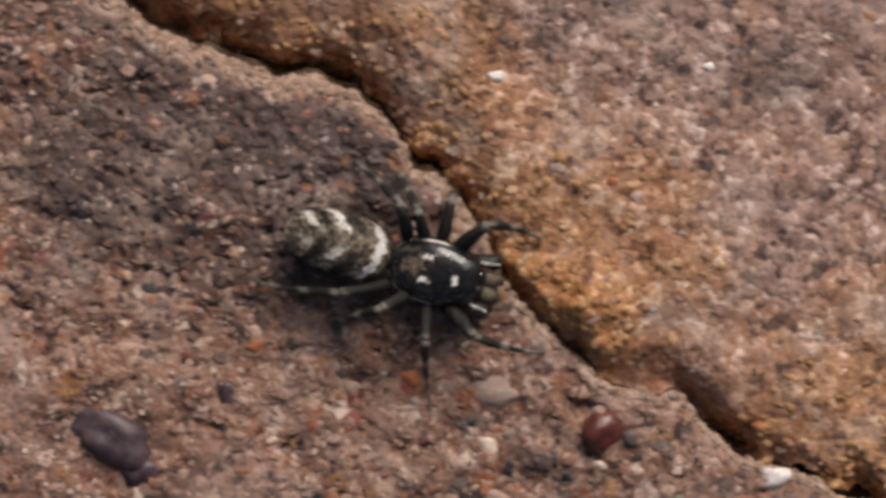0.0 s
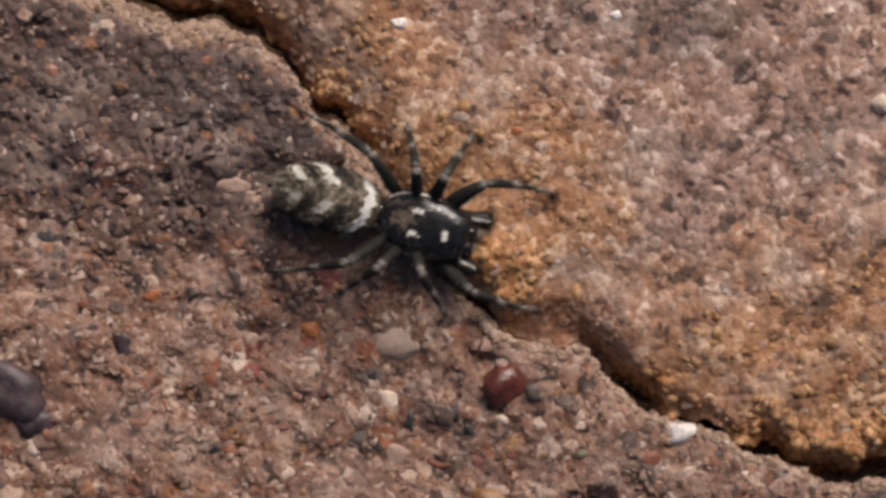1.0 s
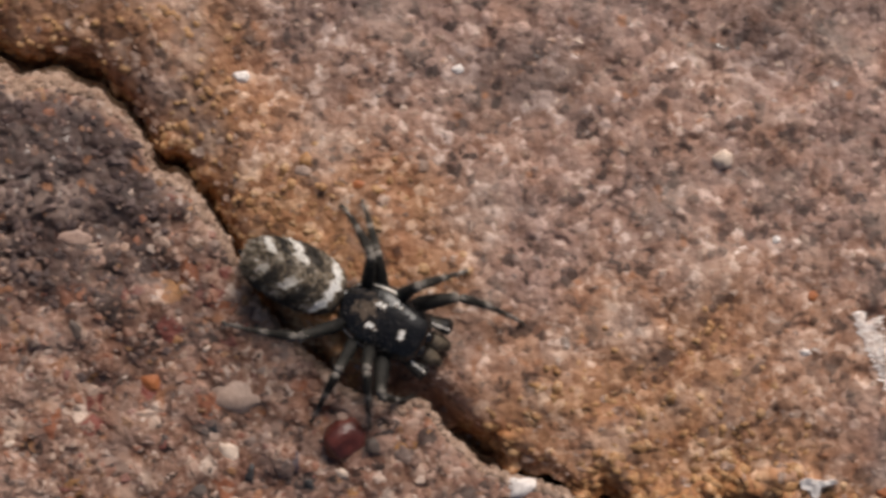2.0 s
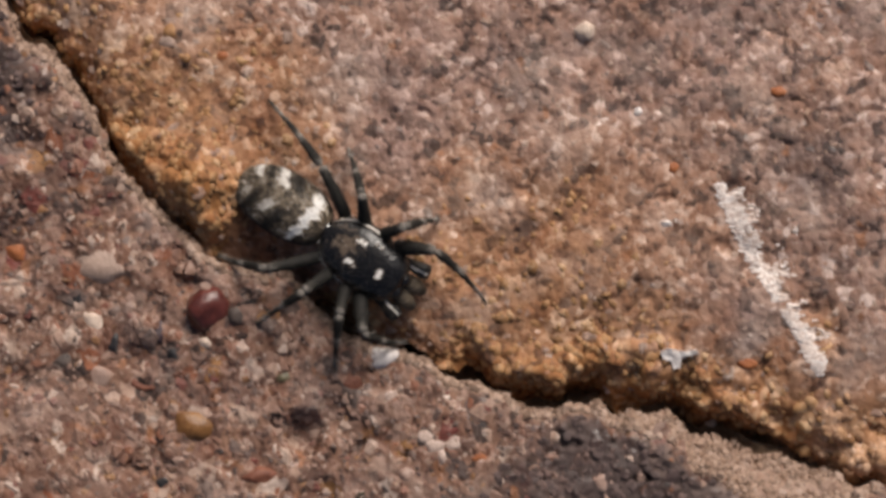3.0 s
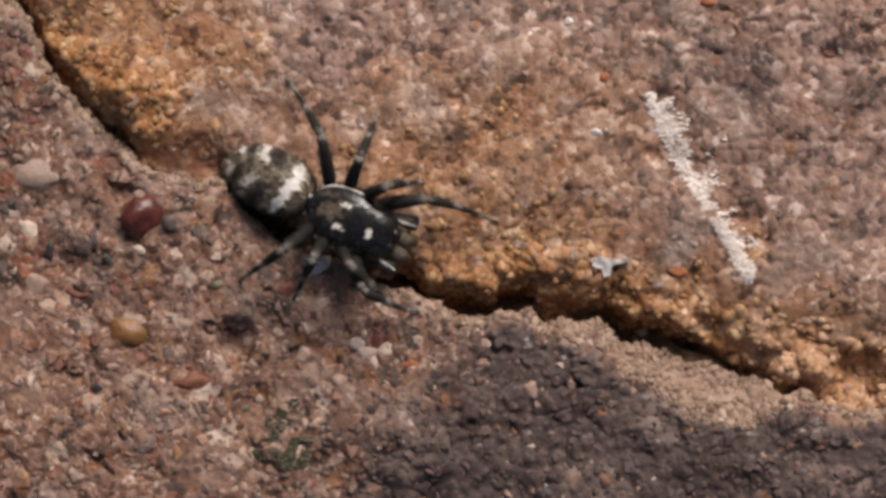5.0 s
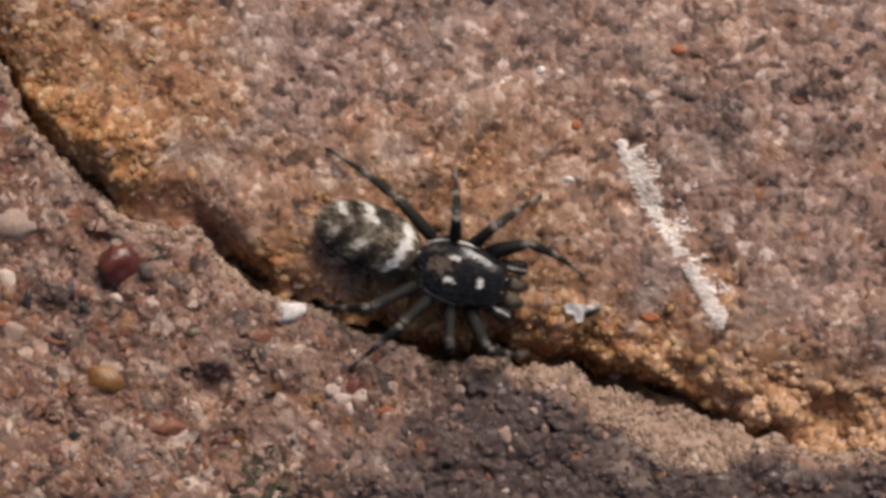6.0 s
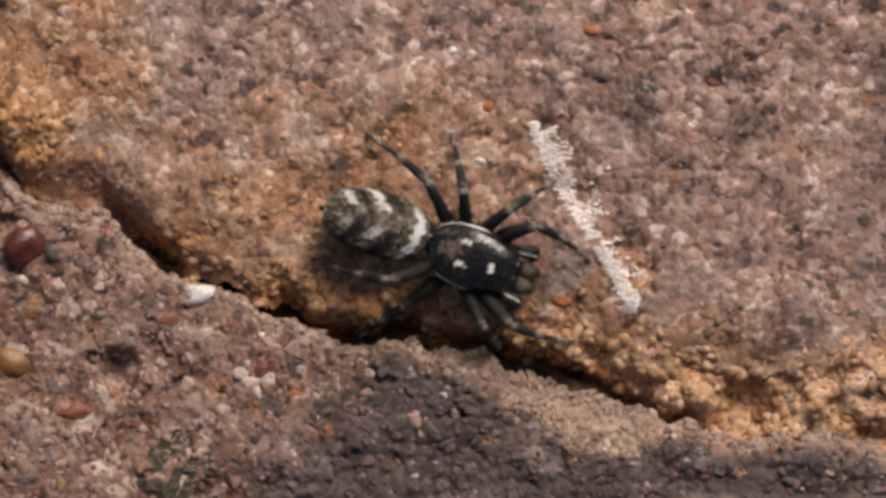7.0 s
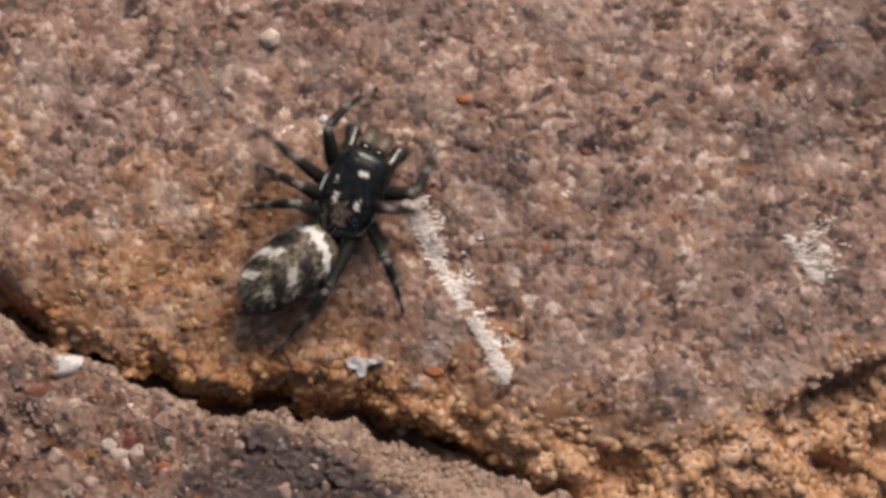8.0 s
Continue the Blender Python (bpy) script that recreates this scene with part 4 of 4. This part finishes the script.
def carapace_tone(s, phi):
    p = carapace_surface(s, phi)
    x, y, top = p[..., 0], p[..., 1], np.cos(phi) > -0.1
    spot_gloss = np.zeros_like(x)
    # White hair spots; the last, at x 1.86, is a gloss highlight painted white.
    for cx, cy, rx, ry in ((1.03, 0.30, 0.15, 0.085), (1.03, -0.30, 0.14, 0.085), (1.50, 0.50, 0.10, 0.07), (1.86, -0.08, 0.09, 0.14)):
        edge = np.hypot((x - cx) / rx, (y - cy) / ry) + 0.7 * soft_noise(x, y, 0.08, 51)
        spot_gloss = np.maximum(spot_gloss, step(1.1, 0.75, edge) * top)
    margin = step(0.11, 0.05, np.abs(np.abs(phi) - np.where(phi > 0, 1.02, 1.2))) * step(0.7, 0.5, s) * 0.97
    brown = 0.54 * step(0.6, 0.2, np.hypot((x - 0.66) / 1.05, (y - 0.08) / 0.9) + 0.3 * soft_noise(x, y, 0.1, 53)) * top
    return np.clip(np.maximum(np.maximum(spot_gloss, margin), np.maximum(brown, 0.03 + 0.06 * soft_noise(x, y, 0.12, 54))), 0, 1)


def surface_hairs(name, surf, tone, n, seed, length, width, parent, back, lift, material=None, only=None):
    rng = np.random.default_rng(seed)
    s, phi = rng.uniform(0.02, 0.97, n), rng.uniform(-2.0, 2.0, n)
    if only is not None:
        keep = only(s, phi)
        s, phi = s[keep], phi[keep]
    base = surf(s, phi)
    ds, dp = surf(s + 0.004, phi) - base, surf(s, phi + 0.01) - base
    normal = np.cross(ds, dp)
    normal /= np.linalg.norm(normal, axis=1, keepdims=True) + 1e-9
    normal *= np.sign((normal * (base - surf(s, phi + math.pi))).sum(1))[:, None]
    flow = np.tile(np.array([back, 0, 0.0]), (len(s), 1)) + rng.normal(0, 0.35, (len(s), 3)) + lift * normal
    shade = np.clip(tone(s, phi) + rng.normal(0, 0.09, len(s)), 0, 1)
    return hairs(name, base, flow, length * rng.uniform(0.6, 1.3, len(s)), np.full(len(s), width), shade, material or FUR, parent)


def leg_piece(name, length, radii, tones, bow, material, parent, seed, label=""):
    """A jointed leg's piece along +x: swollen and pinched by radii, arched by bow, ringed by tones."""
    def surf(s, phi):
        r = np.interp(s, np.linspace(0, 1, len(radii)), radii)
        r = r * np.sqrt(np.clip(1 - np.maximum(np.abs(s - 0.5) - 0.46, 0) ** 2 / 0.04**2, 0.05, 1))
        return np.stack([length * s, r * np.sin(phi), bow * np.sin(math.pi * s) + r * np.cos(phi)], -1)

    def tone(s, phi):
        return np.clip(np.interp(s, np.linspace(0, 1, len(tones)), tones) + 0.10 * soft_noise(30 * s, 3 * phi, 1.0, seed), 0, 1)

    rng = np.random.default_rng(seed)
    n = int(95 * length)
    s, phi = rng.uniform(0.03, 0.97, n), rng.uniform(-math.pi, math.pi, n)
    base = surf(s, phi)
    out = np.stack([0.7 + 0 * s, np.sin(phi), np.cos(phi)], -1) + rng.normal(0, 0.25, (n, 3))
    shade = np.clip(tone(s, phi) + rng.normal(0.05, 0.12, n), 0, 1)
    return skin(name, surf, tone, material, parent, label, 30, 14, (base, out, rng.uniform(0.07, 0.17, n), np.full(n, 0.008), shade))


HIPS = {"front_left": (1.62, 0.58), "second_left": (1.25, 0.68), "third_left": (0.85, 0.68), "rear_left": (0.42, 0.52),
        "front_right": (1.62, -0.58), "second_right": (1.25, -0.68), "third_right": (0.85, -0.68), "rear_right": (0.42, -0.52)}
HIP_Z, THIGH, SHIN = 0.62, 1.45, 2.15
REACH = {"front": 1.1, "second": 1.0, "third": 1.0, "rear": 1.24}


def build_spider():
    spider = tagged(new("jumping_spider"), "small black jumping spider with white zebra bars, walking on the stone", "spider")
    carapace = skin("carapace", carapace_surface, carapace_tone, SHELL, spider, "glossy black head shield with white spots, a painted gloss highlight and white rim")
    surface_hairs("hair", carapace_surface, carapace_tone, 1500, 5, 0.09, 0.009, carapace, -0.9, 0.45)
    for side in (1, -1):
        for x, y, z, r in ((2.5, 0.20, 0.98, 0.20), (2.33, 0.52, 1.02, 0.12), (1.62, 0.63, 1.16, 0.04), (1.22, 0.66, 1.14, 0.10)):
            bm = bmesh.new()
            bmesh.ops.create_uvsphere(bm, u_segments=20, v_segments=12, radius=r * MM)
            bmesh.ops.translate(bm, verts=bm.verts, vec=Vector((x, y * side, z)) * MM)
            part("eye", bm, EYE, carapace, "glossy black eye")
        jaw = leg_piece("jaw", 0.8, [0.2, 0.24, 0.21, 0.1], [0.3, 0.46, 0.44, 0.2], 0.0, FUR, spider, 7, "dark brown jaw")
        jaw.matrix_basis = pose(2.45 * MM, 0.19 * side * MM, 0.68 * MM, 0, 26, 5 * side)
        palp = leg_piece("palp", 0.9, [0.12, 0.15, 0.16, 0.2, 0.23, 0.17], [0.02, 0.05, 0.25, 0.1, 0.02, 0.0], 0.10, FUR, spider, 11 + side, "thick black feeler with a white streak")
        palp.matrix_basis = pose(2.1 * MM, 0.58 * side * MM, 0.72 * MM, 0, 12, 9 * side)
        rng = np.random.default_rng(60)
        s = rng.uniform(0.12, 0.72, 90)
        base = np.stack([0.95 * s, -0.05 * side + rng.normal(0, 0.018, 90), 0.11 * np.sin(math.pi * s) + 0.18], -1)
        hairs("white_streak", base, np.tile((1.0, 0, 0.12), (90, 1)) + rng.normal(0, 0.12, (90, 3)), np.full(90, 0.15), np.full(90, 0.010), np.full(90, 0.86), FUR, palp, "white hair streak")
    bm = bmesh.new()
    bmesh.ops.create_uvsphere(bm, u_segments=24, v_segments=12, radius=0.3 * MM)
    bmesh.ops.scale(bm, verts=bm.verts, vec=(1.1, 1.0, 0.8))
    bmesh.ops.translate(bm, verts=bm.verts, vec=Vector((0.02, 0, 0.72)) * MM)
    part("waist", bm, EYE, spider, "narrow black waist")
    abdomen = skin("abdomen", abdomen_surface, abdomen_tone, FUR, spider, "furry brown-black abdomen with white zebra bars", 72, 96)
    abdomen.matrix_basis = pose(0, 0, 0.80 * MM)
    surface_hairs("hair", abdomen_surface, abdomen_tone, 9000, 8, 0.13, 0.011, abdomen, -1.0, 0.35)
    bm = bmesh.new()
    bmesh.ops.create_cone(bm, cap_ends=True, segments=14, radius1=0.11 * MM, radius2=0.04 * MM, depth=0.3 * MM)
    bmesh.ops.rotate(bm, verts=bm.verts, matrix=Matrix.Rotation(radians(-90), 3, "Y"))
    bmesh.ops.translate(bm, verts=bm.verts, vec=Vector((-2.93, 0, 0.14)) * MM)
    part("spinneret", bm, EYE, abdomen)
    legs = {}
    for n, key in enumerate(HIPS):
        strong, k = 1.2 if "front" in key else 1.0, REACH[key.split("_")[0]]
        thigh = leg_piece("leg", THIGH * k, [0.13 * strong, 0.18 * strong, 0.17 * strong, 0.14 * strong, 0.13], [0.0, 0.06, 0.12, 0.2, 0.52], 0.06, LEG_FUR, spider, 20 + n, "black hairy leg ringed with grey")
        shin = leg_piece("lower_leg", SHIN * k, [0.118, 0.128, 0.11, 0.088, 0.07, 0.056, 0.044, 0.04, 0.02], [0.52, 0.2, 0.15, 0.58, 0.22, 0.32, 0.58, 0.42, 0.25], 0.13, LEG_FUR, thigh, 40 + n)
        shin.matrix_basis = pose(THIGH * k * MM, 0, 0, 0, 70, 0)
        legs[key] = (thigh, shin)
    return spider, abdomen, legs


SPIDER, ABDOMEN, LEGS = build_spider()


# ---- what moves ----
def leg_pose(hip, foot, k, splay):
    """Bends a leg's two pieces, knee up and outwards by splay, so that its tip stands at foot. Both in the spider's space, in millimetres."""
    thigh, shin = THIGH * k, SHIN * k
    reach = Vector(foot) - Vector(hip)
    far = min(max(reach.length, 1.05 * k), 0.985 * (thigh + shin))
    ahead = reach.normalized()
    rise = Vector((0, splay if hip[1] > 0 else -splay, 1)).normalized()
    up = (rise - ahead * ahead.dot(rise)).normalized()
    knee = math.acos((thigh**2 + far**2 - shin**2) / (2 * thigh * far))
    along = ahead * math.cos(knee) + up * math.sin(knee)
    across = up.cross(ahead).normalized()
    turn = Matrix((along, across, along.cross(across))).transposed().to_4x4()
    bend = math.pi - math.acos((thigh**2 + shin**2 - far**2) / (2 * thigh * shin))
    return Matrix.Translation(Vector(hip) * MM) @ turn, pose(thigh * MM, 0, 0, 0, math.degrees(bend), 0)


def settled(x, y):
    """The height on which the spider's body rides, averaged over the stone under it."""
    k = np.tile(np.arange(0, 6.28, 0.6), 3)
    r = np.repeat((0.6, 1.4, 2.2), len(k) // 3)
    return float(np.maximum(ground_height(x + r * np.cos(k), y + r * np.sin(k), False), -0.8).mean())


def strides(table, start):
    """A foot's rows, with short steps of about two millimetres between its known places: it stands, lifts, swings over and stands again."""
    rows = [(*table[0], 0.0)]
    for (t0, x0, y0), (t1, x1, y1) in zip(table, table[1:]):
        far, time = math.hypot(x1 - x0, y1 - y0), t1 - t0
        count = max(1, round(far / 2.0)) if far > 0.7 and time > 0.25 else 0
        for k in range(count):
            at = [(t0 + time * (k + f) / count, x0 + (x1 - x0) * (k + g) / count, y0 + (y1 - y0) * (k + g) / count, up) for f, g, up in ((start, 0, 0.0), (start + 0.2, 0.5, 0.3), (start + 0.4, 1, 0.0))]
            rows += at
        rows.append((t1, x1, y1, 0.0))
    return rows


def motions():
    body = [(0, -17.73, 5.16, -16.8), (0.3, -16.42, 5.1, -20.0), (0.5, -16.04, 5.07, -21.8), (1, -15.31, 5.04, -18.4), (1.3, -14.28, 4.75, -14.0), (1.5, -14.02, 4.75, -12.2), (1.8, -12.70, 4.46, -31.2), (2, -12.01, 4.18, -30.2), (2.2, -11.01, 4.19, -30.2), (3.3, -8.11, 1.74, -38.0), (3.5, -7.70, 1.49, -37.0), (4, -7.97, 1.24, -46.9), (4.2, -8.17, 1.21, -44.0), (5.3, -6.21, 0.30, -24.0), (5.5, -5.06, 0.02, -27.0), (5.8, -4.73, 0.05, -22.2), (6, -3.77, 0.52, -20.2), (6.3, -2.25, 0.52, -23.1), (6.5, -1.98, 0.48, -22.6), (7, -1.00, 0.50, -21.6), (7.5, -0.21, 1.02, -5.9), (7.7, -0.15, 1.72, 22.0), (7.9, -0.02, 2.38, 56.0), (8, -0.1, 2.5, 64.0)]
    swing = [(0, 5.4), (0.5, 5.3), (1, 9.0), (1.5, 6.0), (1.8, 12.0), (2, 11.0), (2.2, 10.0), (3.3, 11.0), (3.5, 14.0), (4, 19.0), (4.2, 16.0), (5.3, 4.0), (5.5, 4.0), (5.8, 4.0), (6, 3.0), (6.3, 8.0), (6.5, 8.6), (7, 9.5), (7.5, 1.5), (7.7, -3.0), (7.9, -18.0), (8, -21.0)]
    feet = {
        "front_left": [(0, -13.54, 5.61), (0.5, -11.21, 4.93), (1, -10.53, 5.46), (1.5, -9.40, 6.10), (2, -7.10, 3.40), (3.5, -4.01, -0.17), (4, -4.88, -0.73), (5.5, -0.96, -0.29), (6, 0.86, -0.05), (6.5, 2.71, -0.29), (7, 3.44, -0.13), (7.5, 3.79, 2.57), (7.7, 2.01, 5.01), (7.9, 1.24, 6.44), (8, 1.17, 6.53)],
        "second_left": [(0, -16.00, 6.81), (0.5, -13.94, 7.12), (1, -12.73, 7.16), (1.5, -12.29, 6.72), (2, -8.62, 4.85), (3.5, -4.48, 1.68), (4, -5.42, 0.35), (5.5, -1.65, 1.34), (6, -0.30, 2.22), (6.5, 1.17, 1.94), (7, 2.52, 2.11), (7.5, 1.94, 3.33), (7.7, 0.55, 4.93), (7.9, -0.29, 4.99), (8, -2.27, 5.61)],
        "third_left": [(0, -17.46, 7.60), (0.5, -14.67, 7.51), (1, -14.53, 7.47), (1.5, -14.16, 7.72), (2, -11.51, 6.84), (3.5, -6.63, 3.44), (4, -6.74, 3.21), (5.5, -4.67, 2.50), (6, -2.71, 2.94), (6.5, -1.98, 2.71), (7, -0.34, 3.43), (7.5, -0.21, 3.71), (7.7, -0.67, 3.93), (7.9, -1.75, 4.91), (8, -2.12, 4.47)],
        "rear_left": [(0, -18.70, 7.85), (0.5, -17.15, 7.62), (1, -17.45, 7.80), (1.5, -15.03, 6.89), (2, -12.09, 6.69), (3.5, -8.70, 4.82), (4, -8.60, 4.83), (5.5, -5.83, 2.96), (6, -6.30, 3.58), (6.5, -2.55, 2.86), (7, -2.73, 3.43), (7.5, -2.75, 3.40), (7.7, -2.36, 3.39), (7.9, -2.90, 3.69), (8, -2.58, 3.24)],
        "front_right": [(0, -13.50, 2.51), (0.5, -12.78, 2.35), (1, -10.94, 2.34), (1.5, -10.64, 2.00), (2, -10.08, 1.50), (3.5, -4.93, -1.55), (4, -5.96, -2.75), (5.5, -1.42, -2.53), (6, -0.63, -2.15), (6.5, 0.63, -2.60), (7, 3.05, -2.29), (7.5, 4.10, -0.74), (7.7, 4.01, 2.32), (7.9, 2.85, 3.99), (8, 2.70, 5.07)],
        "second_right": [(0, -16.77, 1.55), (0.5, -14.17, 1.83), (1, -13.53, 2.21), (1.5, -12.00, 2.39), (2, -11.30, 0.59), (3.5, -7.16, -2.47), (4, -7.35, -2.59), (5.5, -3.97, -2.45), (6, -2.81, -1.90), (6.5, -1.45, -3.06), (7, 0.97, -2.44), (7.5, 1.72, -2.74), (7.7, 3.01, -0.44), (7.9, 4.00, 1.46), (8, 2.24, 3.16)],
        "third_right": [(0, -19.30, 3.45), (0.5, -17.22, 2.94), (1, -16.42, 2.84), (1.5, -14.67, 2.63), (2, -12.90, 0.75), (3.5, -8.47, -1.09), (4, -8.90, -1.51), (5.5, -5.52, -2.76), (6, -5.70, -2.59), (6.5, -3.06, -2.45), (7, -3.20, -2.35), (7.5, -0.36, -1.75), (7.7, -0.36, -1.67), (7.9, 1.85, 0.39), (8, 1.85, 0.41)],
        "rear_right": [(0, -21.45, 4.56), (0.5, -19.88, 4.13), (1, -18.24, 3.47), (1.5, -18.24, 3.40), (2, -15.33, 3.50), (3.5, -11.23, 1.37), (4, -10.45, 1.27), (5.5, -8.92, -1.09), (6, -6.55, -0.79), (6.5, -4.68, -0.14), (7, -3.89, -0.11), (7.5, -3.82, -0.06), (7.7, -1.90, -0.75), (7.9, -2.13, -0.98), (8, -1.74, -0.74)],
    }

    @functools.cache
    def rides(t):
        """The spider's place and turn at t seconds, in millimetres."""
        x, y, turn = (float(np.interp(t, [row[0] for row in body], [row[k] for row in body])) for k in (1, 2, 3))
        lift = float(np.interp(t, [2.0, 3.3, 5.5, 6.2], [0, 0.25, 0.22, 0]))
        return pose(x, y, settled(x, y) + lift, 0, 0, turn)

    rows = []
    for t, *_ in body:
        m = rides(t).copy()
        m.translation *= MM
        rows.append((t, m))
    walk(SPIDER, rows)
    walk(ABDOMEN, [(t, pose(0, 0, 0.85 * MM, -12, float(np.interp(t, [2.2, 3.3, 4.2, 5.5, 6, 6.6], [-3, -38, -42, -36, -14, -3])), turn - 4)) for t, turn in swing])
    for key, table in feet.items():
        thigh, shin = LEGS[key]
        early = key in ("front_left", "second_right", "third_left", "rear_right")
        thigh_rows, shin_rows = [], []
        for t, x, y, up in strides(table, 0.08 if early else 0.5):
            foot = rides(t).inverted() @ Vector((x, y, max(float(ground_height(x, y)), -0.9) + up))
            a, b = leg_pose((*HIPS[key], HIP_Z), foot, REACH[key.split("_")[0]], {"front": 0.6, "rear": 0.35}.get(key.split("_")[0], 0.12))
            thigh_rows.append((t, a))
            shin_rows.append((t, b))
        walk(thigh, thigh_rows)
        walk(shin, shin_rows)


motions()
